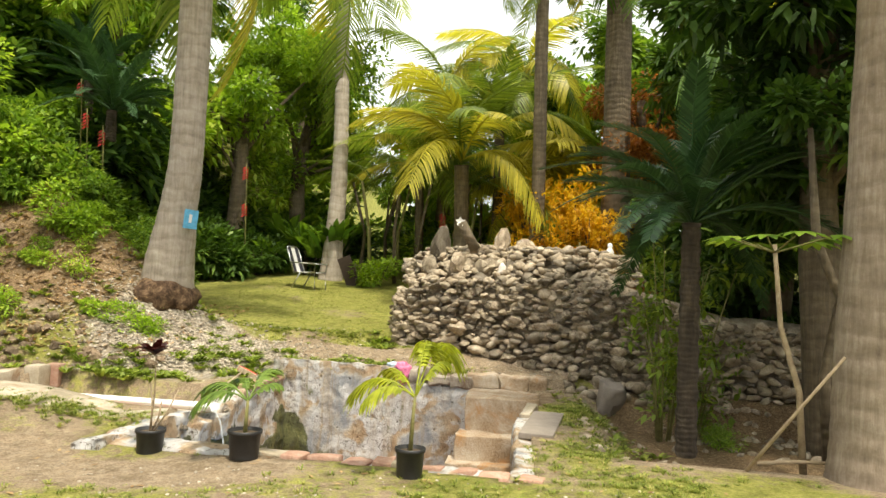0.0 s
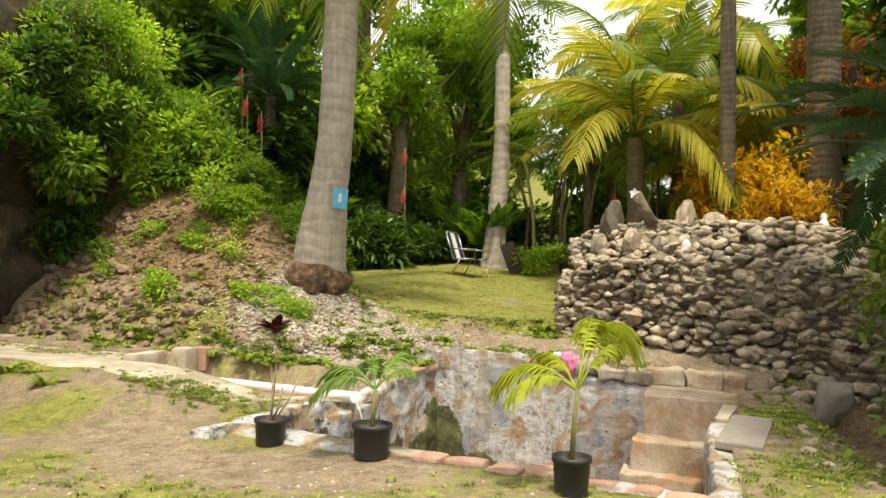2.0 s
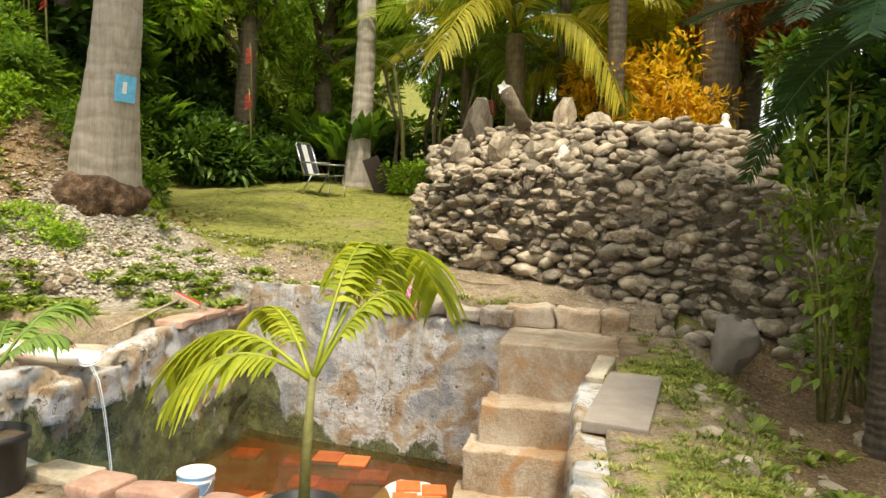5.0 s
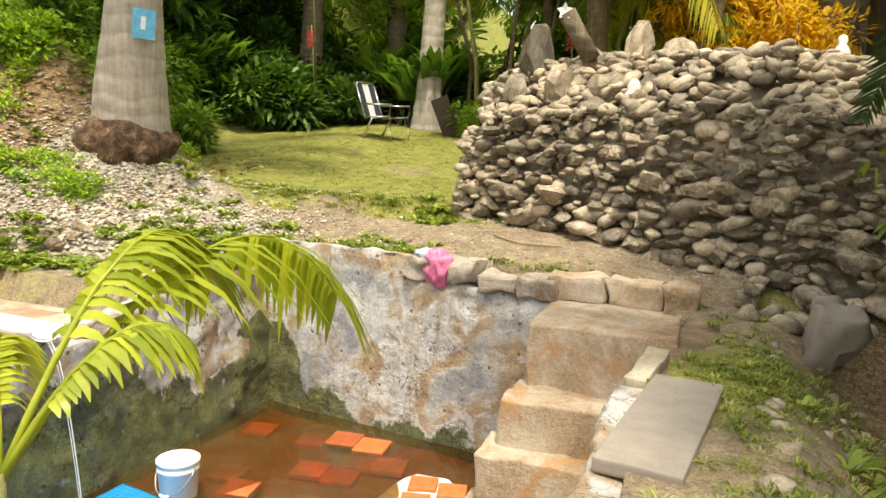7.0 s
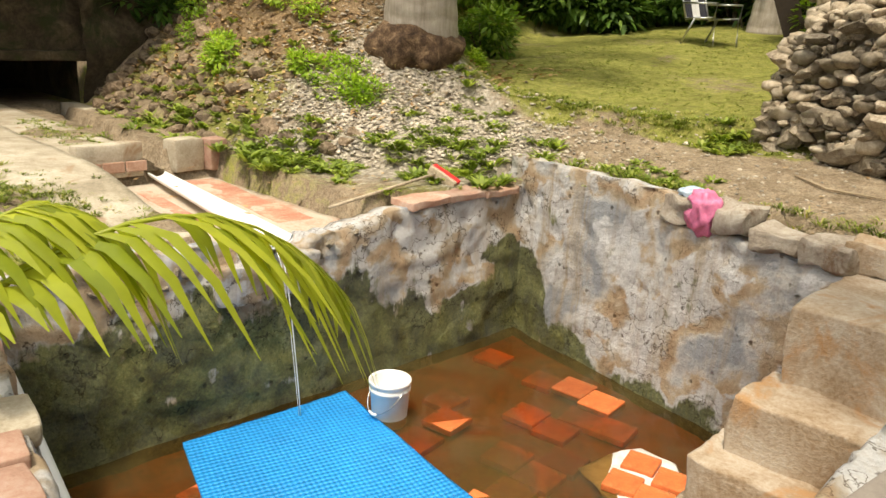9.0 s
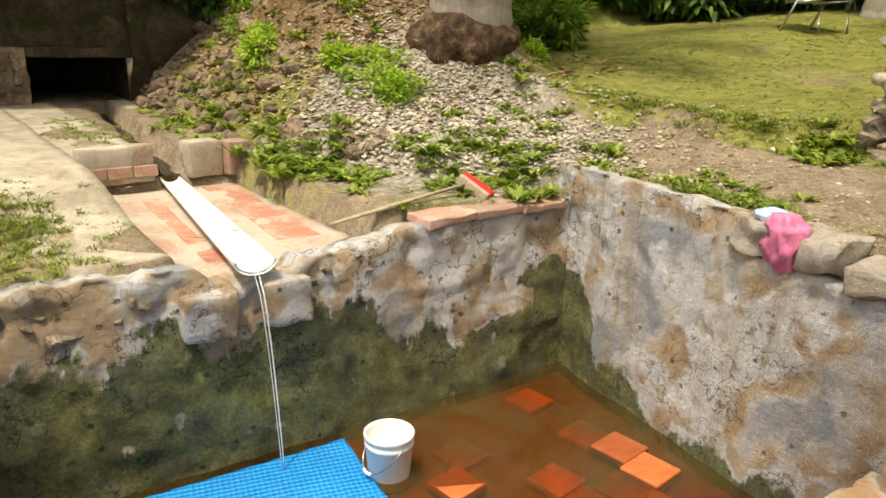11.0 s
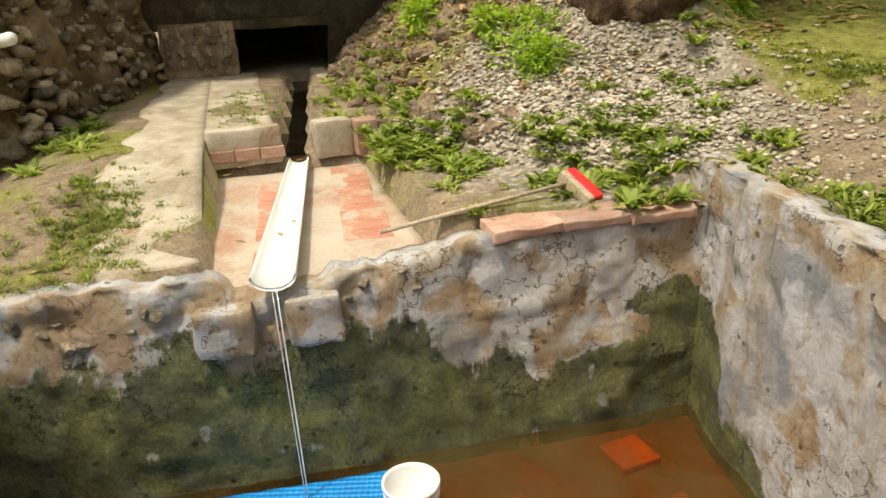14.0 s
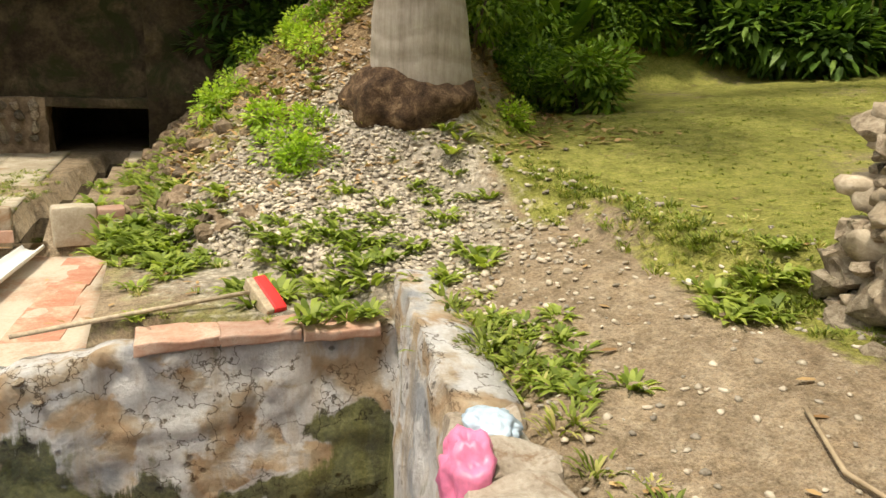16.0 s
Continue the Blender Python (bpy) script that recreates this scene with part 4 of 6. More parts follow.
for course in range(19):
    size = 0.18 - 0.0035 * course
    zc = 0.04 + course * 0.094
    for x, y, w in along([(p[0], p[1]) for p in FRONT], size * 0.93):
        if zc > mound_top(x) - land(x, y - 0.2):
            continue
        g = land(x, y - 0.15)
        s = size * r.choice((0.6, 0.75, 0.9, 1.0, 1.1, 1.3, 1.6)) * (1.35 if course < 6 and r.random() < 0.25 else 1)
        nx, ny = math.sin(w), -math.cos(w)
        inn = 0.06 + zc * 0.11 - r.uniform(0, 0.07)
        placed.append((x - nx * inn, y - ny * inn, g + zc + r.uniform(-0.055, 0.055), math.degrees(w) + r.uniform(-60, 60), s, r.uniform(-30, 30)))
near = [q for q in placed if -1.9 < q[0] < 2.2 and q[1] < 13.6]
r.shuffle(near)
picked, rest = near[:300], near[300:] + [q for q in placed if not (-1.9 < q[0] < 2.2 and q[1] < 13.6)]
for i, (x, y, z, w, s, tl) in enumerate(picked):
    o = part("stone", ROCKS[i % len(ROCKS)], mound)
    o.matrix_basis = pose(x, y, z, tl, tl * 0.7, w) @ Matrix.Diagonal((s * 1.12, s, s * r.uniform(0.8, 1.05), 1))
def rubble(name, items, parent, mat, label, src):
    me = scatter_mesh(name, [(i % len(src), pose(x, y, z, tl, tl, w) @ Matrix.Diagonal((s * 1.12, s, s * 0.9, 1))) for i, (x, y, z, w, s, tl) in enumerate(items)], mat, src)
    o = part(name, me, parent, label)
    o["kind"] = "stuff"
    return o
RK1 = [rock_mesh("rubble", 90 + i, STONE_J, 1, (1, 0.85, 0.65)) for i in range(8)]
RK2 = [rock_mesh("rubble2", 110 + i, STONE_J, 2, (1, 0.85, 0.65)) for i in range(8)]
rubble("rubble", rest, mound, STONE_J, "grey limestone rubble", RK2)
tops = []
for i in range(760):
    x = r.uniform(-1.55, 2.6)
    base = 12.75 - 0.42 * (x + 1.5) if x < 1.7 else 11.6
    d = r.random() ** 0.8 * 1.3
    y = base + 0.25 + d
    z = mound_top(x) - 0.05 + 0.6 * smooth(0.05, 1.0, d) + r.uniform(-0.04, 0.06)
    tops.append((x, y, z, r.uniform(0, 360), r.uniform(0.1, 0.24), r.uniform(-35, 35)))
rubble("rubble", tops, mound, STONE_J, "loose rubble on top", RK2)
chips = []
for x, y, w in along(FRONT, 0.011):
    g, t = land(x, y - 0.15), mound_top(x)
    zc = r.uniform(0.02, 1.0) * (t - g)
    inn = 0.08 + zc * 0.11
    chips.append((x - math.sin(w) * inn, y + math.cos(w) * inn, g + zc, r.uniform(0, 360), r.uniform(0.05, 0.11), r.uniform(-40, 40)))
rubble("rubble", chips, mound, STONE_J, "small chips wedged between the stones", RK1)
# upright stones on the mound
for x, y, z, sx, sz, tl in ((-1.0, 13.2, 2.0, 0.28, 0.5, 8), (-0.85, 13.5, 2.3, 0.45, 0.7, -5), (-0.2, 13.4, 2.35, 0.4, 0.4, 4), (0.25, 13.3, 2.35, 0.42, 0.5, 10), (0.72, 13.3, 2.3, 0.5, 0.42, -8), (0.9, 13.2, 2.0, 0.3, 0.6, 5),
                            (1.25, 13.0, 2.15, 0.25, 0.5, -4), (1.5, 12.9, 1.95, 0.3, 0.4, 6), (1.98, 12.95, 1.86, 0.78, 0.5, 3), (2.3, 13.0, 1.8, 0.5, 0.4, -6), (0.05, 12.9, 2.0, 0.4, 0.45, 12), (-0.5, 12.95, 2.05, 0.35, 0.5, -10), (0.5, 12.75, 1.95, 0.4, 0.4, 0)):
    part("standing_stone", ROCKS[(int(x * 10) + 30) % 14], mound, "upright pitted stone", pose(x, y, z - 0.08, tl, tl, x * 200) @ Matrix.Diagonal((sx, sx, sz * 1.7, 1)))
rm = random.Random(8)
for i in range(20):
    part("masonry_stone", ROCKS[i % 14], grotto, "", pose(-9.935, 7.9 + 0.185 * (i % 5) + rm.uniform(-0.03, 0.03), 0.42 + 0.135 * (i // 5), 0, 85, rm.uniform(0, 90)) @ Matrix.Scale(rm.uniform(0.11, 0.17), 4))
# small ornaments and one pale stone on the mound
log = thing("planted_log", Matrix(), "short hollow log with a white flower in its end", "log")
part("bark", tube_mesh("bark", [(-0.2, 13.2, 2.25), (-0.34, 13.14, 2.5), (-0.47, 13.08, 2.72)], [0.1, 0.09, 0.1], TRUNK_D, 10), log)
part("flower", mesh_of("flower", *(lambda V, F: ([blade(V, F, Vector((-0.475, 13.02, 2.72)), Vector((math.cos(a), -0.3, math.sin(a))), Vector((0, -1, 0)), 0.09, 0.06, 0.0, 2) for a in (0.3, 1.55, 2.8, 4.1, 5.3)], (V, F))[1])([], []), WHITE), log, "white flower")
fig = thing("white_ornament", pose(2.12, 12.95, 2.1), "small white painted garden ornament on a boulder", "ornament",
            data=lathe("ornament", [(0.0, 0), (0.09, 0.0), (0.1, 0.05), (0.06, 0.1), (0.075, 0.17), (0.05, 0.22), (0.035, 0.24), (0.048, 0.28), (0.03, 0.32), (0.0, 0.33)], WHITE, 14))
# Turned shape standing in for a pale coral stone.
fig2 = thing("white_ornament", pose(0.3, 12.72, 1.8) @ Matrix.Scale(0.7, 4), "small pale coral stone among the stones", "ornament",
             data=lathe("pale_stone", [(0.0, 0), (0.13, 0.0), (0.14, 0.08), (0.09, 0.16), (0.1, 0.2), (0.05, 0.28), (0.0, 0.31)], MORTAR, 14))

boulder = thing("round_boulder", pose(1.92, 10.55, 0.14, 16, 10, 12), "flat grey boulder leaning against the stones", "boulder", data=rock_mesh("boulder", 5, SLAB, 3, (0.5, 0.22, 0.62), 0.35))
pilemesh = []
for i in range(70):
    x, y = r.uniform(1.35, 3.6), r.uniform(10.75, 11.5)
    pilemesh.append((x, y, land(x, y) + 0.03 + (0.15 if y > 11.1 else 0) * r.random(), r.uniform(0, 360), r.uniform(0.12, 0.32), r.uniform(-25, 25)))
for i in range(60):
    x, y = r.uniform(1.3, 2.2), r.uniform(7.2, 10.6)
    pilemesh.append((x, y, land(x, y) - 0.02, r.uniform(0, 360), r.uniform(0.06, 0.2), r.uniform(-25, 25)))
for i in range(160):
    x, y = r.uniform(2.6, 6.5), r.uniform(9.2, 11.0)
    pilemesh.append((x, y, land(x, y), r.uniform(0, 360), r.uniform(0.08, 0.22), r.uniform(-25, 25)))
thing("loose_rubble", Matrix(), "loose grey stones at the foot of the wall", "stones", kind="stuff",
      data=scatter_mesh("loose_rubble", [(i % 8, pose(x, y, z, tl, tl, w) @ Matrix.Scale(s, 4)) for i, (x, y, z, w, s, tl) in enumerate(pilemesh)], STONE_J, RK1))

# coping stones along the pool's back edge
coping = thing("coping", Matrix(), "weathered coping stones along the pool's back wall", "coping")
x = -1.4
for i, (L, h, z) in enumerate(((0.42, 0.19, 0.145), (0.27, 0.2, 0.15), (0.35, 0.14, 0.115), (0.3, 0.17, 0.105))):
    part("coping_stone", box_mesh("coping_stone", L * 0.97, 0.3, h, COPING, 0.025, 0.05, 5, i), coping, "", pose(x + L / 2, back_y(x + L / 2) + 0.13, z, 2 * (i % 2), 1, -9 + 3 * (i % 3)))
    x += L + 0.012
for i, (x, L) in enumerate(((0.22, 0.46), (0.68, 0.42), (1.02, 0.26))):
    part("coping_stone", box_mesh("coping_rock", L, 0.26, 0.22, STEP, 0.04, 0.05, 4, 9 + i), coping, "ochre riser stone above the steps", pose(x - 0.1, 11.05, 0.09, 0, 0, -4))
brick_edge = thing("brick_edge", Matrix(), "worn red brick edging along the pool wall", "edging")
for i in range(3):
    y = 10.22 + i * 0.424
    part("brick", box_mesh("edge_brick", 0.27, 0.424, 0.06, BRICK, 0.01, 0.02, 5, i), brick_edge, "", pose(left_x(y) - 0.11, y, 0.035 + 0.006 * (i % 2), 1, 2, -1 + i % 3))
near_edge = thing("brick_sill", Matrix(), "broken brick and stone sill along the pool's near side", "edging")
rb = random.Random(4)
x = -2.9
while x < 0.75:
    L = rb.uniform(0.16, 0.3)
    part("brick", box_mesh("sill_brick", L, rb.uniform(0.16, 0.24), 0.1, BRICK if rb.random() < 0.6 else CONCRETE, 0.02, 0.015, 2, int(x * 10)), near_edge, "", pose(x + L / 2, near_y(x) - 0.14 + rb.uniform(-0.04, 0.04), -0.09 + rb.uniform(-0.02, 0.03) - 0.06 * smooth(-1, -3, x), rb.uniform(-4, 4), rb.uniform(-4, 4), -8 + rb.uniform(-8, 8)))
    x += L + rb.uniform(0.0, 0.1)

# floor tiles of the pool, one object each
tile_me = [box_mesh("floor_tile", 0.27, 0.27, 0.05, TILE, 0.012, 0.006, 0, i) for i in range(4)]
tr_ = random.Random(9)
for i in range(12):
    for j in range(16):
        x, y = -2.95 + i * 0.285 + tr_.uniform(-0.01, 0.01), 6.75 + j * 0.285 + tr_.uniform(-0.01, 0.01)
        if not in_pool(x, y, -0.18) or (y > 9.15 and x > -0.4) or math.hypot(x + 0.72, y - 9.98) < 0.5:
            continue
        keep = 0.6 if x > -1.8 else 0.25
        if tr_.random() > keep:
            continue
        up = tr_.choice((0, 0, 0.01, 0.02, 0.045)) if y < 10.6 else 0
        part("floor_tile", tile_me[(i + j) % 4], floor_ob, "", pose(x, y, -1.375 + up, tr_.uniform(-0.4, 0.4), tr_.uniform(-0.4, 0.4), 8 + tr_.uniform(-2, 2)))
for x, y in ((-1.78, 10.72), (-1.5, 10.68)):
    part("floor_tile", tile_me[0], floor_ob, "wet tile above the waterline", pose(x, y, -1.315, 1, 1, 5))
patch = thing("mortared_tiles", Matrix(), "broken tiles set in white mortar above the water", "tiles")
part("mortar", rock_mesh("mortar", 31, MORTAR, 3, (0.62, 0.75, 0.1), 0.3), patch, "", pose(-0.72, 9.98, -1.3))
for dx, dy in ((-0.1, 0.15), (0.14, 0.12), (-0.06, -0.13), (0.16, -0.14)):
    part("tile", tile_me[1], patch, "", pose(-0.72 + dx, 9.98 + dy, -1.285, 1, 1, 14) @ Matrix.Diagonal((0.8, 0.8, 1, 1)))
landing = thing("brick_landing", Matrix(), "broken brick ledge below the steps", "ledge")
part("ledge", box_mesh("ledge", 0.75, 0.2, 0.55, STEP, 0.03, 0.03, 3), landing, "", pose(0.1, 9.12, -1.7))
for i in range(4):
    part("brick", box_mesh("ledge_brick", 0.18, 0.12, 0.07, BRICK, 0.012), landing, "", pose(-0.2 + i * 0.2, 9.1, -1.16, 0, 0, 6 * (i % 2)))

# gravel and litter on the bank
gv = []
rg = random.Random(3)
for i in range(6500):
    x, y = rg.gauss(-4.5, 0.95), rg.gauss(11.25, 0.6)
    if in_pool(x, y, 0.3) or y < foot_y(x) + 0.05 or math.hypot(x + 5.25, y - 12.55) < 0.5:
        continue
    gv.append((rg.randrange(6), pose(x, y, land(x, y) + 0.012, rg.uniform(-25, 25), rg.uniform(-25, 25), rg.uniform(0, 360)) @ Matrix.Scale(rg.choice((0.03, 0.035, 0.045, 0.05, 0.06, 0.08)), 4)))
for i in range(900):
    x, y = rg.uniform(-3.5, 2.2), rg.uniform(10.9, 13.2)
    if in_pool(x, y, 0.25):
        continue
    gv.append((rg.randrange(6), pose(x, y, land(x, y) + 0.004, rg.uniform(-25, 25), 0, rg.uniform(0, 360)) @ Matrix.Scale(rg.uniform(0.02, 0.05), 4)))
for i in range(900):
    x, y = rg.uniform(-3.5, 2.5), rg.uniform(1.5, 6.2)
    gv.append((rg.randrange(6), pose(x, y, land(x, y) + 0.003, rg.uniform(-25, 25), 0, rg.uniform(0, 360)) @ Matrix.Scale(rg.uniform(0.012, 0.045), 4)))
for i in range(260):
    x, y = rg.uniform(-5.6, -3.1), rg.uniform(9.8, 11.0)
    if y > foot_y(x) - 0.15:
        gv.append((rg.randrange(6), pose(x, y, land(x, y) + 0.02, rg.uniform(-25, 25), 0, rg.uniform(0, 360)) @ Matrix.Scale(rg.uniform(0.03, 0.09), 4)))
thing("gravel", Matrix(), "pale gravel strewn over the bank and path", "gravel", kind="stuff", data=scatter_mesh("gravel", gv, PEBBLE, LOW))
bank_rocks = []
for i in range(150):
    x = rg.uniform(-9.7, -4.6)
    y = foot_y(x) + rg.gauss(0.25, 0.3)
    if y < foot_y(x) - 0.1:
        continue
    bank_rocks.append((rg.randrange(8), pose(x, y, land(x, y), rg.uniform(-25, 25), 0, rg.uniform(0, 360)) @ Matrix.Scale(rg.uniform(0.08, 0.26), 4)))
for i in range(140):
    x, y = rg.uniform(-9.8, -8.2), rg.uniform(10.0, 12.2)
    bank_rocks.append((rg.randrange(8), pose(x, y, land(x, y), rg.uniform(-25, 25), 0, rg.uniform(0, 360)) @ Matrix.Scale(rg.uniform(0.08, 0.3), 4)))
rocks = thing("bank_rocks", Matrix(), "brown rocks along the foot of the bank", "rocks")
BANK = [rock_mesh("rock", 140 + i, STONE_B, 2, (1, 0.85, 0.65)) for i in range(8)]
for k, m in bank_rocks:
    part("rock", BANK[k], rocks, "", m)
V, F = [], []
for i in range(3800):
    x = rg.uniform(-9.6, -4.6)
    s = rg.uniform(0.3, 4.2)
    y = foot_y(x) + s
    if rg.random() > 0.35 + 0.65 * smooth(-5.2, -6.5, x):
        continue
    w = rg.uniform(0, 6.28)
    blade(V, F, Vector((x, y, land(x, y) + 0.015)), Vector((math.cos(w), math.sin(w), rg.uniform(0.0, 0.9))), Vector((0, 0, 1)), rg.uniform(0.06, 0.16), rg.uniform(0.03, 0.06), 0.3, 2)
for i in range(700):
    x, y = rg.uniform(-5, 2.5), rg.uniform(1, 19)
    if in_pool(x, y, 0.3):
        continue
    w = rg.uniform(0, 6.28)
    blade(V, F, Vector((x, y, land(x, y) + 0.012)), Vector((math.cos(w), math.sin(w), 0.1)), Vector((0, 0, 1)), rg.uniform(0.04, 0.1), rg.uniform(0.02, 0.035), 0.1, 2)
thing("fallen_leaves", Matrix(), "dry brown leaves fallen on the slope", "leaves", kind="stuff", data=mesh_of("fallen_leaves", V, F, L_DRY))

# broken stones showing in the crumbled rim of the pool's left wall
rim = thing("crumbled_rim", Matrix(), "broken stones and mortar in the crumbling pool rim", "rim")
for i in range(26):
    y = 6.95 + 0.064 * i if i < 20 else 9.2 + 0.07 * (i - 20)
    part("stone", ROCKS[i % 14], rim, "", pose(left_x(y) - 0.03 + rg.uniform(-0.03, 0.03), y, rg.uniform(-0.3, -0.05), rg.uniform(-30, 30), rg.uniform(-30, 30), rg.uniform(0, 360)) @ Matrix.Scale(rg.uniform(0.07, 0.14), 4))

# retaining bank of rubble on the left of the spring
rw = thing("rubble_wall", Matrix(), "rough rubble retaining wall beside the spring", "wall", kind="structure")
part("face", rock_face("rubble_face", [(-4.6, 4.4), (-5.6, 6.1), (-6.5, 6.75), (-8.2, 7.35), (-10.2, 7.85)][::-1], -0.1, 2.9, EARTH, 0.2, 1.6, -0.12), rw)
rs = []
for zc in [0.08 + 0.14 * k for k in range(20)]:
    for x, y, w in along([(-5.4, 5.9), (-6.5, 6.75), (-8.2, 7.3), (-10.0, 7.75)], 0.16):
        if rg.random() < 0.8:
            rs.append((x + 0.02, y + 0.06 - zc * 0.11, zc + rg.uniform(-0.08, 0.08), math.degrees(w) + rg.uniform(-60, 60), rg.choice((0.08, 0.11, 0.14, 0.18, 0.27)), rg.uniform(-35, 35)))
rubble("rubble", rs, rw, STONE_D, "dark rubble stones", RK2)
pipe = thing("white_pipe", Matrix(), "short white plastic pipe sticking out of the rubble", "pipe", data=tube_mesh("pipe", [(-7.2, 6.4, 0.95), (-6.6, 6.75, 1.05), (-6.3, 7.0, 1.1)], 0.055, WHITE, 12))

# ---- pots and loose things ----
def nursery_pot(x, y, z, R, H, label):
    p = thing("plant_pot", pose(x, y, z), label, "plant pot", "potted plants by the pool")
    part("pot", lathe("pot", [(0.0, 0.0), (R * 0.84, 0.0), (R * 0.86, 0.01), (R * 0.96, H * 0.86), (R * 1.04, H * 0.87), (R * 1.05, H), (R * 0.99, H), (R * 0.95, H * 0.86), (0.0, H * 0.85)], BLACK, 28), p)
    part("soil", lathe("soil", [(0.0, H * 0.9), (R * 0.5, H * 0.91), (R * 0.94, H * 0.87)], SOIL, 16), p)
    return p


def areca(pot, H, stem_h, fronds, mat, frond_len, seed, lean=(0, 0), arch=0.75, leaflet=0.3, width=0.035, droop=0.75):
    part("stem", tube_mesh("stem", [(0, 0, H * 0.85), (lean[0] * 0.4, lean[1] * 0.4, H + stem_h * 0.5), (*lean, H + stem_h)], [0.02, 0.016, 0.012], STEM, 8), pot)
    for i, (w, rise, k, *own) in enumerate(fronds):
        me = frond_mesh("frond", frond_len * k, leaflet * min(k, 1.1), width, mat, 28, own[0] if own else arch, rise, droop, 0.22, seed * 10 + i, 0.1, 0.006)
        part("frond", me, pot, "", pose(*lean, H + stem_h * 0.96, 0, 0, w))


p3 = nursery_pot(-0.22, 6.12, -0.01, 0.12, 0.25, "black plastic pot with a young areca palm")
areca(p3, 0.25, 0.42, [(78, 1.174, 1.42, 1.02), (86, 1.75, 0.9, 1.35), (172, 0.85, 0.8), (205, 0.8, 0.62), (140, 1.2, 0.6), (40, 1.8, 0.5, 1.2)], L_AREC, 0.86, 3, (0.02, 0), 0.9, 0.235, 0.033, 0.95)
p2 = nursery_pot(-1.76, 6.5, -0.03, 0.145, 0.25, "black plastic pot with a small palm")
areca(p2, 0.25, 0.26, [(165, 0.9, 1.0), (200, 0.75, 0.9), (70, 1.4, 0.75), (20, 1.3, 0.55), (120, 1.1, 0.8)], leafy("potted_palm", (0.08, 0.15, 0.03), (0.25, 0.36, 0.08), 0.4, 0.3), 0.6, 5, (0.01, 0), 0.85, 0.22, 0.028)
p1 = nursery_pot(-2.72, 6.66, -0.1, 0.13, 0.24, "black plastic pot with a bare maroon-leaved shrub")
for a, b in (((0, 0, 0.2), (-0.04, 0.0, 0.72)), ((0.02, 0, 0.2), (0.22, 0.05, 0.6)), ((-0.01, 0, 0.2), (-0.02, 0.05, 0.95)), ((0, 0.01, 0.2), (0.1, -0.02, 0.5))):
    part("stem", tube_mesh("stem", [a, tuple((Vector(a) + Vector(b)) / 2 + Vector((0.02, 0, 0))), b], [0.01, 0.008, 0.006], STICK, 6), p1)
part("foliage", tuft_mesh("maroon_leaves", L_CROT, 30, 0.27, 0.075, 0.03, 3, 1.5, 0.35), p1, "dark maroon leaves", pose(-0.03, 0.05, 0.93))
part("foliage", tuft_mesh("young_leaves", L_WEED, 12, 0.13, 0.03, 0.02, 4, 1.2, 0.5), p1, "thin green leaves", pose(-0.04, 0.0, 0.68))

# bucket
bk = thing("plastic_bucket", pose(-2.42, 9.33, -1.35) @ Matrix.Diagonal((0.95, 0.95, 1.12, 1)), "white plastic bucket standing at the mat's edge", "bucket")
part("bucket_body", lathe("bucket_body", [(0.0, 0), (0.128, 0), (0.132, 0.008), (0.15, 0.24), (0.158, 0.243), (0.158, 0.262), (0.152, 0.265), (0.155, 0.29), (0.163, 0.293), (0.163, 0.312), (0.152, 0.315), (0.145, 0.3), (0.125, 0.02), (0.0, 0.015)], WHITE, 32), bk)
hp = [Vector((0.162 * math.cos(w), -0.162 * abs(math.sin(w)) * 1.02 - 0.005, 0.27 - 0.16 * math.sin(w))) for w in [math.pi * i / 12 for i in range(13)]]
part("handle", tube_mesh("handle", hp, 0.004, ALU, 6), bk, "thin wire handle")
part("grip", tube_mesh("grip", [hp[5], hp[6], hp[7]], 0.011, WHITE, 8), bk)

# blue mat
def mat_mesh():
    V, F = [], []
    nx, ny = 60, 60
    c = [Vector((-2.98, 8.02, 0)), Vector((-1.74, 7.66, 0)), Vector((-1.28, 9.03, 0)), Vector((-2.88, 9.28, 0))]
    for j in range(ny + 1):
        for i in range(nx + 1):
            u, v = i / nx, j / ny
            p = (c[0] * (1 - u) + c[1] * u) * (1 - v) + (c[3] * (1 - u) + c[2] * u) * v
            z = WATER_Z + 0.016 + 0.012 * noise.noise((p.x * 2, p.y * 2, 0))
            V.append((p.x, p.y, z))
    w = nx + 1
    F = [(j * w + i, j * w + i + 1, (j + 1) * w + i + 1, (j + 1) * w + i) for j in range(ny) for i in range(nx)]
    rim = list(range(w)) + [j * w + nx for j in range(1, ny + 1)] + [ny * w + i for i in range(nx - 1, -1, -1)] + [j * w for j in range(ny - 1, 0, -1)]
    o = len(V)
    V += [(V[k][0], V[k][1], V[k][2] - 0.03) for k in rim]
    F += [(rim[k], o + k, o + (k + 1) % len(rim), rim[(k + 1) % len(rim)]) for k in range(len(rim))]
    return mesh_of("mat", V, F, BLUE)
thing("rubber_mat", Matrix(), "bright blue ribbed rubber mat lying in the water", "mat", data=mat_mesh())

# broom
br = thing("scrubbing_broom", Matrix(), "broom with red bristles and a wooden handle lying on the bank", "broom")
head_m = Matrix.Translation((-3.36, 10.7, 0.14)) @ pose(0, 0, 0, 0, 28, 22)
part("head", box_mesh("head", 0.28, 0.05, 0.08, WOOD, 0.01), br, "pale wooden brush head", head_m @ pose(0, -0.045, 0))
part("bristles", box_mesh("bristles", 0.28, 0.08, 0.085, REDBR, 0.012, 0.008, 5), br, "red bristles", head_m @ pose(0, 0.02, 0))
part("handle", tube_mesh("handle", [(-3.38, 10.62, 0.2), (-3.3, 10.0, 0.15), (-3.28, 9.42, 0.08)], 0.014, WOOD, 8), br)

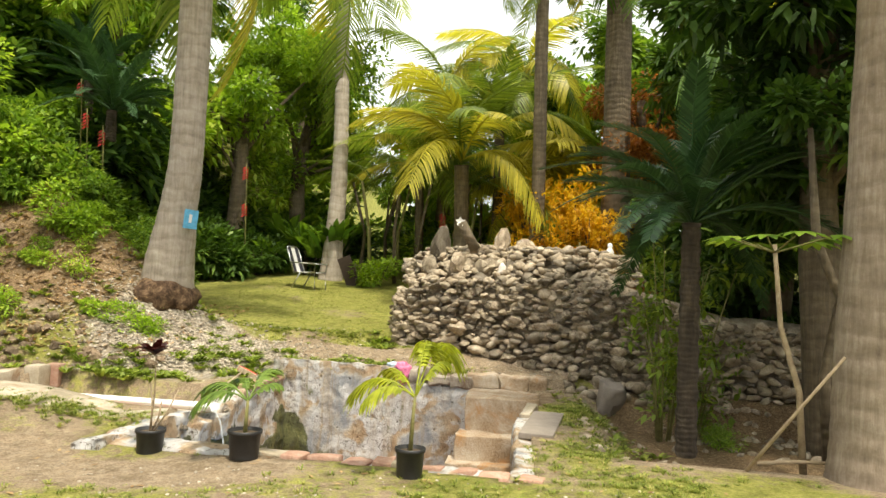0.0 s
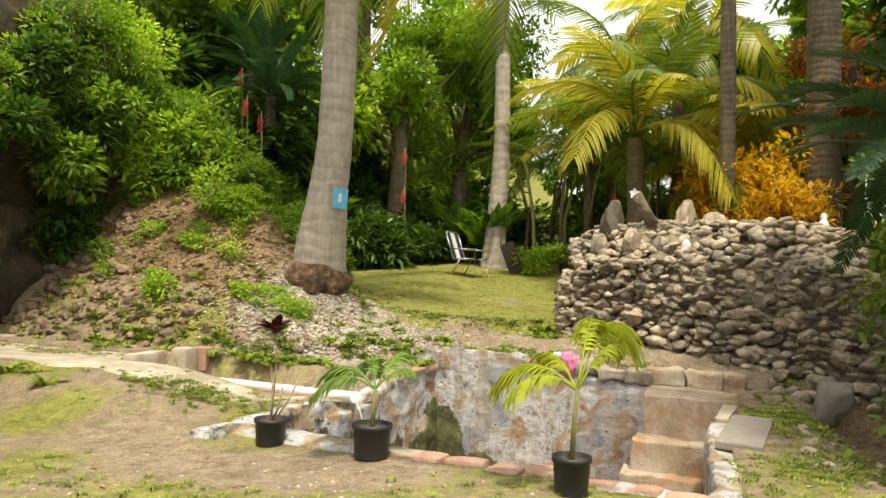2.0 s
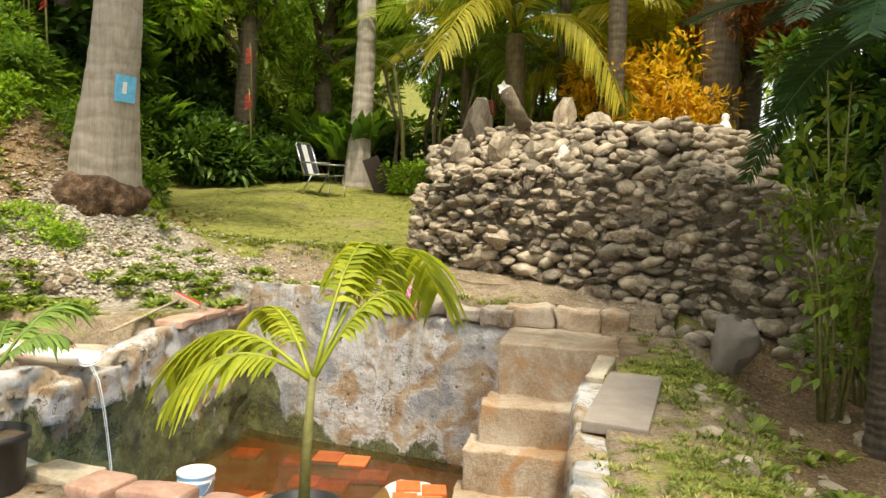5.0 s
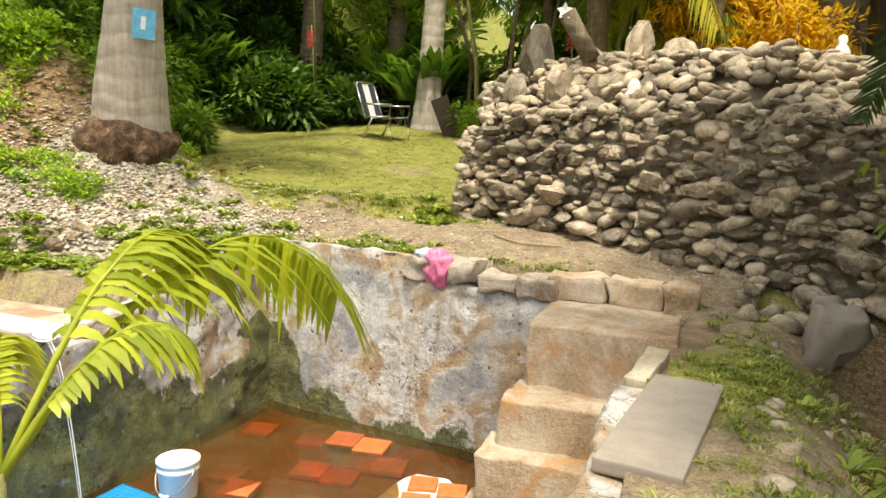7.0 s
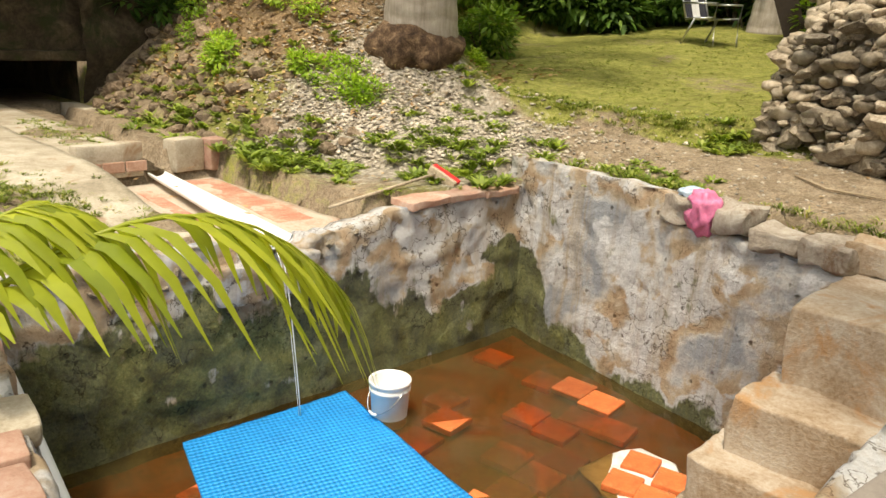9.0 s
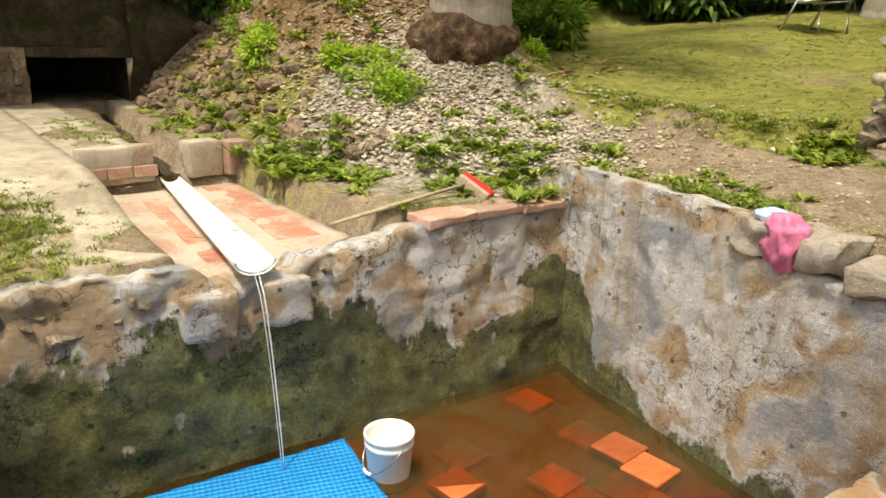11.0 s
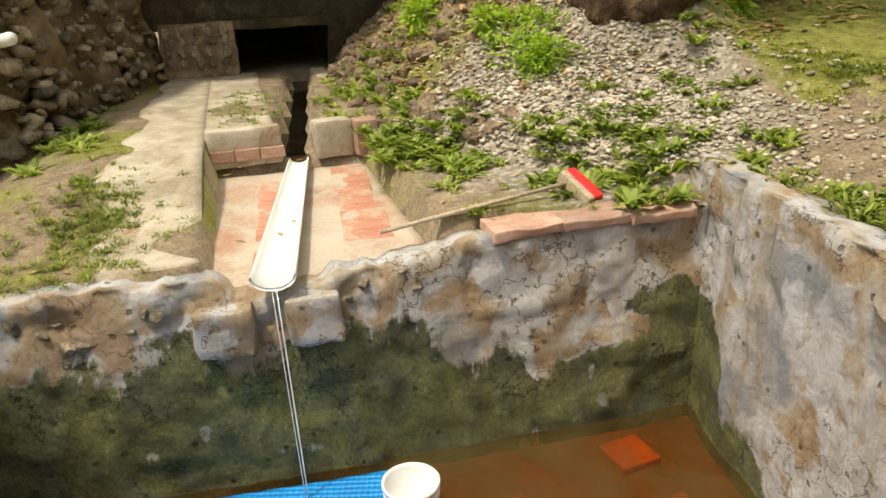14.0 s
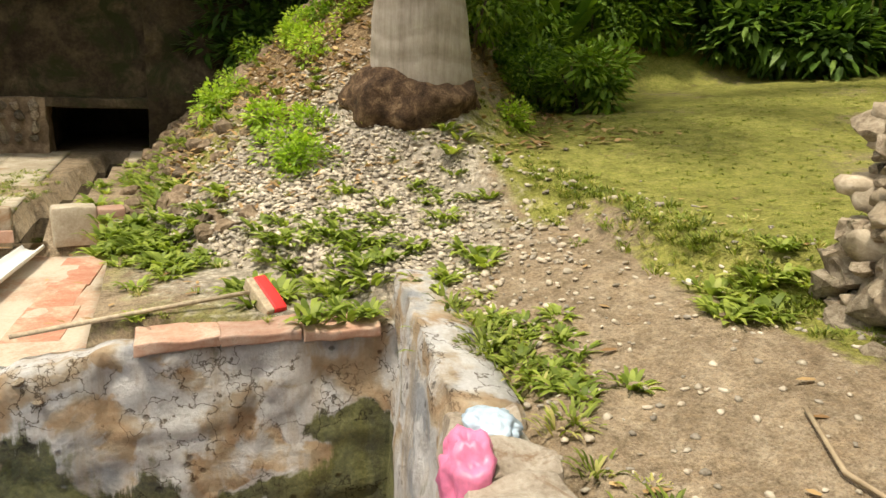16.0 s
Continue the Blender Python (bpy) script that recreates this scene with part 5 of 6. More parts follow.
# plastic bags
def bag(name, m, s, mat, label, seed):
    bm = bmesh.new()
    bmesh.ops.create_icosphere(bm, subdivisions=4, radius=0.5)
    for v in bm.verts:
        q = v.co.copy()
        k = abs(noise.noise(q * 3.2 + Vector((seed, 0, 0)))) * 0.6 + abs(noise.noise(q * 7 + Vector((0, seed, 0)))) * 0.3
        v.co = q * (1.22 - k)
        v.co = Vector((v.co.x * s[0], v.co.y * s[1], v.co.z * s[2]))
    return thing(name, m, label, "plastic bag", data=from_bm(name, bm, mat, flat=False))
bag("plastic_bag", pose(-1.07, 11.05, 0.25, 10, 0, -10), (0.27, 0.2, 0.34), PINK, "crumpled pink plastic bag hanging over the coping", 1)
bag("plastic_bag", pose(-1.24, 11.18, 0.35, 0, 0, 30), (0.2, 0.15, 0.1), BAGBLUE, "crumpled pale blue plastic bag on the coping", 5)

# folding chair
def chair(x, y, w):
    c = thing("folding_chair", pose(x, y, land(x, y), 0, 0, w), "folding chair with black and white webbing on the lawn", "chair")
    t = 0.016
    for s in (-1, 1):
        part("leg", tube_mesh("leg", [(s * 0.28, -0.3, 0), (s * 0.28, -0.27, 0.42), (s * 0.28, 0.3, 0.4)], t, ALU, 8), c)
        part("leg", tube_mesh("leg", [(s * 0.28, 0.34, 0), (s * 0.28, 0.1, 0.42)], t, ALU, 8), c)
        part("armrest", tube_mesh("armrest", [(s * 0.3, -0.27, 0.42), (s * 0.3, -0.3, 0.62), (s * 0.3, 0.36, 0.64)], t, ALU, 8), c)
        part("back_post", tube_mesh("back_post", [(s * 0.27, 0.28, 0.38), (s * 0.27, 0.5, 0.98)], t, ALU, 8), c)
    part("top_bar", tube_mesh("top_bar", [(-0.27, 0.5, 0.98), (-0.2, 0.515, 1.03), (0.2, 0.515, 1.03), (0.27, 0.5, 0.98)], t, ALU, 8), c)
    for i in range(6):
        xx = -0.225 + i * 0.09
        mt = WEBW if i in (2, 3) else WEBB
        part("back_strap", box_mesh("back_strap", 0.082, 0.008, 0.66, mt, 0), c, "", pose(xx, 0.29, 0.39, -20))
        part("seat_strap", box_mesh("seat_strap", 0.082, 0.56, 0.008, mt, 0), c, "", pose(xx, 0.01, 0.4))
chair(-4.48, 17.6, 78)
panel = thing("leaning_board", pose(-3.75, 19.2, land(-3.75, 19.2), 0, -22, 20), "dark board leaning by the palm", "board", data=box_mesh("board", 0.35, 0.05, 0.8, DARKWOOD, 0.01))
logp = thing("fallen_log", Matrix(), "grey fallen palm log in the grass", "log", data=tube_mesh("fallen_log", [(-5.2, 20.5, 2.2), (-4.3, 20.9, 2.05), (-3.2, 21.2, 1.85)], 0.13, TRUNK, 10))

# loose sticks
for a, b, rr in (((2.72, 7.15, 0.0), (3.4, 6.75, 1.1), 0.018), ((2.9, 7.4, 0.02), (3.5, 7.25, 0.1), 0.02)):
    thing("stick", Matrix(), "bare dry stick leaning on the trunk", "stick", data=tube_mesh("stick", [a, tuple((Vector(a) + Vector(b)) / 2 + Vector((0.02, 0.03, 0.01))), b], [rr, rr * 0.9, rr * 0.7], STICK, 7))
thing("twig", Matrix(), "thin twig lying on the path", "twig", data=tube_mesh("twig", [(-0.9, 12.15, land(-0.9, 12.15) + 0.02), (-0.6, 12.0, land(-0.6, 12) + 0.025), (-0.2, 12.0, land(-0.2, 12) + 0.02)], [0.008, 0.01, 0.006], STICK, 5))
# white pole end by the near edge
pole = thing("white_pole", Matrix(), "white painted pole leaning at the pool's near edge", "pole", data=tube_mesh("pole", [(-3.0, 7.08, -0.48), (-1.9, 7.0, -0.72), (-0.9, 6.9, -0.95)], 0.032, WHITE, 10))

# ---- trees ----
def tree(name, label, category="tree", group=""):
    return thing(name, Matrix(), label, category, group)


def trunk_path(pts, radii, bumps=0.02, n=26):
    """A smooth, slightly ringed trunk through pts."""
    P, R = [], []
    m = len(pts) - 1
    for i in range(n + 1):
        t = i / n * m
        k = min(int(t), m - 1)
        f = t - k
        p0, p1, p2, p3 = (Vector(pts[max(0, min(m, k + d))]) for d in (-1, 0, 1, 2))
        P.append(0.5 * ((2 * p1) + (p2 - p0) * f + (2 * p0 - 5 * p1 + 4 * p2 - p3) * f * f + (3 * p1 - p0 - 3 * p2 + p3) * f ** 3))
        R.append(radii[k] + (radii[k + 1] - radii[k]) * f + bumps * (0.5 - (i % 2)) * 0.4)
    return P, R


F_COCO = [frond_mesh("frond", 3.4, 0.8, 0.05, L_PALM, 46, 0.75 + 0.12 * i, 0.55 - 0.1 * i, 0.6, 0.15, 40 + i, 0.1, 0.03) for i in range(4)]
F_GOLD = [frond_mesh("frond", 3.2, 0.85, 0.055, L_GOLD, 44, 0.8 + 0.1 * i, 0.6 - 0.1 * i, 0.7, 0.15, 50 + i, 0.05, 0.03) for i in range(3)]
F_DARK = [frond_mesh("frond", 3.2, 0.8, 0.055, L_DARK, 44, 0.85 + 0.1 * i, 0.5 - 0.1 * i, 0.8, 0.15, 55 + i, 0.0, 0.03) for i in range(3)]
F_CYC = [frond_mesh("frond", 1.5, 0.22, 0.018, L_CYC, 74, 0.5 + 0.16 * i, 0.75 - 0.2 * i, 0.15, 0.12, 60 + i, 0.22, 0.014) for i in range(3)]


def palm(pts, radii, crown, count, fronds, scale, label, seed, mat=TRUNK, gold=0, tilt=(-35, 55), name="coconut_palm", sides=14):
    t = tree(name, label, "palm")
    P, R = trunk_path(pts, radii)
    part("trunk", tube_mesh("trunk", P, R, mat, sides), t)
    r = random.Random(seed)
    for i in range(count):
        w = 360 / count * i * 1.0 + r.uniform(-16, 16)
        src = F_GOLD if r.random() < gold else fronds
        part("frond", src[i % len(src)], t, "", Matrix.Translation(crown) @ pose(0, 0, 0, r.uniform(-25, 25), -r.uniform(*tilt), w) @ Matrix.Scale(scale * r.uniform(0.85, 1.1), 4))
    return t


# leaning coconut palm on the bank, with a root ball and a small sign
t1 = palm([(-5.45, 12.33, 1.2), (-5.42, 12.28, 1.75), (-5.28, 12.2, 2.7), (-5.16, 12.13, 3.7), (-5.12, 12.08, 6.4), (-5.12, 12.08, 8.6)], [0.46, 0.42, 0.315, 0.28, 0.27, 0.22], (-5.12, 12.08, 8.5), 13, F_COCO, 1.05, "coconut palm with a pale ringed trunk on a dark root ball", 21, gold=0.6, tilt=(-50, 40), sides=22)
bm = bmesh.new()
bmesh.ops.create_icosphere(bm, subdivisions=4, radius=0.6)
for v in bm.verts:
    v.co = v.co * (1 + 0.14 * noise.noise(v.co * 4)) + noise.noise_vector(v.co * 17) * 0.04
    v.co.z *= 0.7
part("root_ball", from_bm("root_ball", bm, ROOT, flat=False), t1, "dark matted root ball", pose(-5.5, 12.24, 1.15))
sign = thing("tin_sign", pose(-4.96, 11.98, 2.36, 4, 3, 48), "small blue printed sign nailed to the palm", "sign")
part("plate", box_mesh("plate", 0.24, 0.012, 0.32, SIGNBLUE, 0.003), sign)
part("print", box_mesh("print", 0.05, 0.003, 0.14, WEBW, 0), sign, "pale printed patch", pose(-0.01, -0.008, 0.1))

palm([(-4.55, 19.8, 1.55), (-4.5, 19.8, 2.6), (-4.45, 19.9, 5), (-4.62, 20, 9.5), (-4.7, 20, 11)], [0.36, 0.26, 0.21, 0.18, 0.16], (-4.7, 20, 10.8), 13, F_COCO, 1.1, "slender coconut palm at the back of the lawn", 22, TRUNK, 0.2, (-55, 40))
palm([(-0.12, 21, 2.0), (-0.1, 21, 4), (-0.15, 21.2, 6.1)], [0.2, 0.16, 0.14], (-0.15, 21.2, 6.1), 15, F_COCO, 0.95, "young coconut palm with upright fronds", 23, TRUNK_D, 0.25, (10, 75))
palm([(-0.9, 18.4, 1.6), (-0.9, 18.4, 3), (-0.95, 18.3, 4.6)], [0.22, 0.19, 0.18], (-0.95, 18.3, 4.7), 16, F_COCO, 0.95, "young coconut palm with golden fronds", 24, TRUNK_D, 0.3, (0, 65))
palm([(-2.4, 21.5, 1.8), (-2.4, 21.5, 3), (-2.45, 21.5, 4.6)], [0.16, 0.13, 0.12], (-2.45, 21.5, 4.8), 13, F_COCO, 0.85, "young coconut palm with arching yellow fronds", 29, TRUNK_D, 0.45, (0, 60))
palm([(0.9, 17.3, 1.5), (0.95, 17.3, 4), (0.9, 17.2, 8), (0.9, 17.2, 11)], [0.2, 0.16, 0.15, 0.14], (0.9, 17.2, 11), 12, F_COCO, 1.0, "tall thin palm behind the stone mound", 25, TRUNK_D, 0.2, (-55, 30))
palm([(2.0, 21, 1.8), (2.0, 21, 4.4)], [0.14, 0.12], (2.0, 21, 4.6), 14, F_GOLD, 0.9, "golden coconut palm behind the mound", 26, TRUNK_D, 0.9, (-10, 60))
palm([(1.0, 22, 1.9), (1.0, 22, 4.0)], [0.14, 0.12], (1.0, 22, 4.2), 14, F_GOLD, 0.95, "golden coconut palm behind the mound", 27, TRUNK_D, 0.9, (-10, 60))
palm([(2.9, 18.5, 1.0), (2.85, 18.5, 5), (2.8, 18.5, 12)], [0.42, 0.34, 0.3], (2.8, 18.5, 12), 10, F_DARK, 1.0, "tall dark trunk behind the mound", 28, TRUNK_D, 0.0, (-50, 30), "tall_palm")
palm([(3.84, 7.1, -0.05), (3.82, 7.1, 0.3), (3.8, 7.1, 1.2), (3.86, 7.1, 3), (3.96, 7.1, 7)], [0.46, 0.38, 0.33, 0.29, 0.22], (3.98, 7.1, 7), 12, F_COCO, 1.0, "thick coconut palm trunk beside the grass", 30, TRUNK_B, 0.2, (-45, 40), sides=22)
palm([(6.3, 12.5, 0.3), (6.2, 12.5, 3), (6.1, 12.3, 5.6)], [0.3, 0.24, 0.2], (6.1, 12.3, 5.7), 16, F_DARK, 1.1, "dark palm with hanging old fronds", 31, TRUNK_D, 0.25, (-60, 45))


def cycad(x, y, z, trunk_h, count, scale, label, seed, dx=0.0, tr_r=0.12):
    t = tree("cycad", label, "cycad")
    P, R = trunk_path([(x, y, z), (x + dx * 0.4, y, z + trunk_h * 0.5), (x + dx, y, z + trunk_h)], [tr_r * 1.05, tr_r, tr_r * 0.9], 0.05)
    part("trunk", tube_mesh("trunk", P, R, TRUNK_K, 12), t)
    r = random.Random(seed)
    for i in range(count):
        part("frond", F_CYC[i % 3], t, "", Matrix.Translation((x + dx, y, z + trunk_h)) @ pose(0, 0, 0, r.uniform(-15, 15), -r.uniform(-5, 62), 360 / count * i * 2.4 + r.uniform(-10, 10)) @ Matrix.Scale(scale * r.uniform(0.85, 1.1), 4))
cycad(2.65, 9.25, -0.4, 2.85, 40, 1.25, "cycad with a dark trunk and arching blue-green fronds", 3)
cycad(-8.4, 15.2, 4.4, 0.7, 30, 1.15, "cycad with a rosette of dark fronds on the slope", 4)
cycad(-9.8, 16.5, 5.2, 0.9, 26, 1.2, "cycad among the shrubs of the slope", 5)

palm([(-2.0, 23, 1.9), (-1.9, 23, 5), (-1.8, 23, 7.6)], [0.2, 0.16, 0.14], (-1.8, 23, 7.7), 15, F_COCO, 1.05, "coconut palm in the woods with green fronds", 35, TRUNK_D, 0.15, (-20, 65))
palm([(0.6, 24.5, 2.0), (0.6, 24.5, 5), (0.5, 24.5, 8.6)], [0.2, 0.16, 0.14], (0.5, 24.5, 8.7), 15, F_COCO, 1.1, "coconut palm in the woods with yellowing fronds", 36, TRUNK_D, 0.3, (-25, 60))
# papaya sapling and bent sapling by the trunk
pap = tree("papaya_sapling", "slim papaya sapling with lobed leaves", "sapling")
part("trunk", tube_mesh("trunk", [(3.35, 7.5, -0.1), (3.3, 7.5, 0.7), (3.12, 7.5, 1.3), (3.05, 7.5, 2.1)], [0.035, 0.03, 0.025, 0.02], STICK, 8), pap)
for i in range(9):
    w = i * 2.4
    d = Vector((math.cos(w), math.sin(w), 0.25))
    c = Vector((3.05, 7.5, 2.05)) + d * (0.35 + 0.1 * (i % 3))
    part("petiole", tube_mesh("petiole", [(3.05, 7.5, 2.02), tuple(c)], [0.008, 0.006], STEM, 5), pap)
    V, F = [], []
    for k in range(7):
        a = w + (k - 3) * 0.5
        blade(V, F, c, Vector((math.cos(a), math.sin(a), 0.0)), Vector((0, 0, 1)), 0.27, 0.11, 0.25, 3)
    part("leaf", mesh_of("leaf", V, F, L_MID), pap)
sap = tree("bent_sapling", "bent dark sapling beside the palm trunk", "sapling")
part("trunk", tube_mesh("trunk", [(3.85, 8.2, -0.1), (3.8, 8.2, 0.8), (3.95, 8.2, 1.6), (3.7, 8.2, 2.2), (3.62, 8.2, 3.4)], [0.06, 0.055, 0.05, 0.05, 0.03], TRUNK_D, 9), sap)
part("foliage", clump_mesh("foliage", L_DARK, 500, 0.7, 0.16, 0.07, 8), sap, "", pose(3.6, 8.2, 3.6))

# ---- shrubs and woods ----
B_MID = [clump_mesh("foliage", L_MID, 1500, 1.0, 0.2, 0.085, 100 + i, shells=12) for i in range(4)]
B_DARK = [clump_mesh("foliage", L_DARK, 1500, 1.0, 0.24, 0.09, 110 + i, shells=12) for i in range(4)]
B_LIME = [clump_mesh("foliage", L_LIME, 1300, 1.0, 0.16, 0.08, 120 + i, shells=11) for i in range(3)]
B_RUST = [clump_mesh("foliage", L_RUST, 1000, 1.0, 0.18, 0.07, 130 + i, shells=11) for i in range(2)]
B_ORANGE = [clump_mesh("foliage", L_ORANGE, 900, 1.0, 0.2, 0.07, 145 + i, shells=10) for i in range(2)]
B_FINE = [clump_mesh("foliage", L_MID, 1700, 1.0, 0.11, 0.05, 135 + i, shells=10) for i in range(2)]
B_HELI = [tuft_mesh("foliage", L_MID, 60, 1.5, 0.17, 0.35, 140 + i, 0.55, 0.45) for i in range(3)]
B_FERN = [tuft_mesh("foliage", L_MID, 60, 0.6, 0.06, 0.15, 150 + i, 1.0, 0.5) for i in range(2)]


def shrub(x, y, z, s, kinds, label, name="shrub", stem=True, squash=0.85):
    t = thing(name, pose(x, y, z), label, "shrub" if name == "shrub" else "plant")
    part("foliage", kinds[rb.randrange(len(kinds))], t, "", pose(0, 0, s * 0.62 if stem else 0, 0, 0, rb.uniform(0, 360)) @ Matrix.Diagonal((s, s, s * squash, 1)))
    if stem:
        for k in range(3):
            w = rb.uniform(0, 6.28)
            part("stem", tube_mesh("stem", [(0, 0, -0.2), (0.15 * s * math.cos(w), 0.15 * s * math.sin(w), 0.3 * s), (0.4 * s * math.cos(w), 0.4 * s * math.sin(w), 0.8 * s)], [0.03 * s, 0.022 * s, 0.012 * s], TRUNK_D, 6), t)
    return t


def spread(n, x0, x1, y0, y1, s0, s1, kinds, label, name="shrub", stem=True, dz=0.0, seed=1):
    q = random.Random(seed)
    for i in range(n):
        x, y = q.uniform(x0, x1), q.uniform(y0, y1)
        shrub(x, y, land(x, y) - 0.05 + dz, q.uniform(s0, s1), kinds, label, name, stem)


# hillside on the left
spread(16, -12.5, -8.6, 12.6, 15.0, 0.6, 1.1, B_LIME + B_MID, "leafy light green shrub on the slope", seed=1)
spread(14, -10.5, -8.2, 13.6, 16.6, 0.6, 1.0, B_MID + B_FINE, "leafy green shrub on the slope", seed=2)
spread(14, -14, -8, 15, 19, 1.0, 1.8, B_MID + B_DARK, "dense green shrub high on the slope", seed=3)
spread(12, -13, -9.9, 11.2, 13.2, 0.5, 0.9, B_DARK + B_MID, "dark vine-covered shrub above the spring", seed=31)
spread(26, -11, -8.3, 14.2, 18.5, 0.9, 1.4, B_HELI, "tall heliconia with broad leaves", "heliconia", False, seed=4)
spread(24, -9.5, -4.4, 19.6, 22, 0.8, 1.4, B_DARK + B_HELI, "dark broad-leaved shrub behind the lawn", seed=5)
spread(14, -9.2, -6.8, 17.6, 20, 0.7, 1.1, B_DARK, "dark shrub at the lawn's edge", seed=6)
spread(34, -9.6, -7.7, 13.0, 18.5, 0.6, 1.0, B_FERN, "arching fern at the foot of the slope", "fern", False, seed=7)
spread(46, -9.5, -5.2, 10.6, 13.6, 0.18, 0.45, B_FERN + B_LIME, "low weed on the leafy slope", "weed", False, seed=8)
# behind the lawn and the mound
spread(24, -8, 3, 23, 27, 1.2, 2.2, B_MID + B_LIME, "green shrub in the woods", seed=9)
spread(14, -3.5, 4, 19.5, 23, 0.7, 1.2, B_LIME + B_HELI, "green undergrowth behind the palms", seed=10)
spread(9, 1.4, 4.2, 15.2, 17.5, 0.5, 0.9, B_RUST, "rusty red-leaved shrub behind the mound", seed=11)
for i in range(8):
    shrub(0.35 + 0.3 * i, 17.3 + 0.5 * (i % 3), land(1.5, 17.3) + 0.55 + 0.45 * (i * 3 % 4), 0.7 + 0.12 * (i % 3), B_ORANGE, "tall shrub with golden orange leaves behind the mound", squash=1.1)
spread(8, 2.4, 4.8, 12.6, 14.2, 0.5, 0.9, B_LIME, "yellow-green shrub beside the mound", seed=12)
spread(10, 3.5, 9, 13.5, 17.5, 0.9, 1.5, B_MID + B_DARK, "green shrub behind the stone wall", seed=13)
spread(4, 2.5, 3.2, 9.6, 11.0, 0.2, 0.3, B_FINE, "light shrub growing over the stones", seed=15)
spread(9, 1.7, 2.6, 7.0, 9.9, 0.2, 0.34, B_FERN, "broad-leaved weed among the stones", "weed", False, seed=16)


def big_tree(x, y, h, s, kinds, label, seed, lift=1.0):
    q = random.Random(seed)
    z0 = land(x, y)
    t = tree("tree", label)
    P, R = trunk_path([(x, y, z0 - 0.3), (x + q.uniform(-0.3, 0.3), y, z0 + h * 0.4), (x + q.uniform(-0.6, 0.6), y, z0 + h * 0.85)], [0.3, 0.22, 0.1], 0.02, 10)
    part("trunk", tube_mesh("trunk", P, R, TRUNK_D, 10), t)
    for i in range(11):
        w = q.uniform(0, 6.28)
        d = s * q.uniform(0.3, 1.0)
        c = Vector((x + math.cos(w) * d, y + math.sin(w) * d, z0 + h * q.uniform(0.4, 1.0) * lift))
        part("limb", tube_mesh("limb", [P[5 + i % 4], (P[5 + i % 4] + c) / 2 + Vector((0, 0, 0.2)), c], [0.08, 0.05, 0.02], TRUNK_D, 6), t)
        part("crown", kinds[i % len(kinds)], t, "", Matrix.Translation(c) @ pose(0, 0, 0, 0, 0, q.uniform(0, 360)) @ Matrix.Scale(s * q.uniform(0.4, 0.65), 4))


for i, (x, y, h, s, k) in enumerate(((-13, 17, 6, 2.6, B_MID), (-10.5, 19, 6.5, 2.6, B_LIME), (-7.5, 20, 6.5, 2.4, B_LIME), (-6.2, 22.5, 7, 2.2, B_LIME), (-15, 22, 7, 3, B_MID), (-11, 25, 8, 3.2, B_MID), (-7.5, 27, 8, 3, B_LIME),
                                       (-3, 29, 6, 2.6, B_LIME), (0.5, 30, 7, 2.8, B_MID), (4.2, 24, 8.5, 2.8, B_MID), (6.5, 19, 7.5, 2.6, B_DARK), (5.2, 15.5, 7.0, 2.0, B_DARK), (8.5, 16, 7, 2.6, B_LIME), (9.5, 12, 6.5, 2.4, B_MID), (11, 20, 8, 3, B_MID), (4, 31, 8, 3, B_LIME), (3.4, 19.5, 6, 1.5, B_RUST),
                                       (-18, 13, 7, 3, B_MID), (-15.5, 10, 5, 2.6, B_DARK), (-13.5, 7, 5, 2.5, B_MID), (-13, 3, 6, 2.6, B_DARK), (13, 15, 8, 3, B_MID), (13, 4, 7, 2.6, B_DARK), (12, -8, 8, 3, B_MID), (-9, -10, 8, 3, B_MID), (1, -16, 9, 3.4, B_DARK))):
    big_tree(x, y, h, s, k, "broad-leaved tree with a dense green crown", 200 + i)

big_tree(4.5, 9.7, 7.8, 1.8, B_DARK, "dark leafy tree shading the stone wall", 304, 1.05)
big_tree(5.4, 10.2, 6.4, 2.0, B_DARK, "dark leafy tree overhanging the stone wall", 301)
spread(22, -9.6, -6.6, 12.0, 14.2, 0.3, 0.7, B_FERN + B_LIME + B_FINE, "leafy weed on the upper slope", "weed", False, seed=51)
spread(10, -9.0, -6.2, 13.0, 14.6, 0.5, 0.8, B_MID + B_FINE, "green shrub on the upper slope", seed=52)
for i in range(11):
    shrub(-9.75 + 0.2 * (i % 3), 6.9 + i * 0.5, 2.5 + 0.5 * (i * 5 % 4), 0.8, B_DARK if i % 2 else B_MID, "vine-like shrub hanging over the rock face")
for i in range(12):
    shrub(-9.9 - 0.35 * (i % 3), 10.4 + i * 0.28, 3.4 + 0.6 * (i * 5 % 4), 0.85, B_LIME if i % 3 else B_FINE, "light green creeper trailing over the rock face")
big_tree(4.8, 13.4, 5.0, 1.8, B_DARK, "dark leafy tree behind the stone wall", 302, 0.9)
big_tree(7.6, 13.0, 5.5, 2.0, B_DARK, "dark leafy tree behind the stone wall", 303, 0.9)
spread(14, 3.2, 9.0, 12.2, 13.6, 0.7, 1.1, B_DARK, "dark shrub behind the stone wall", seed=61)
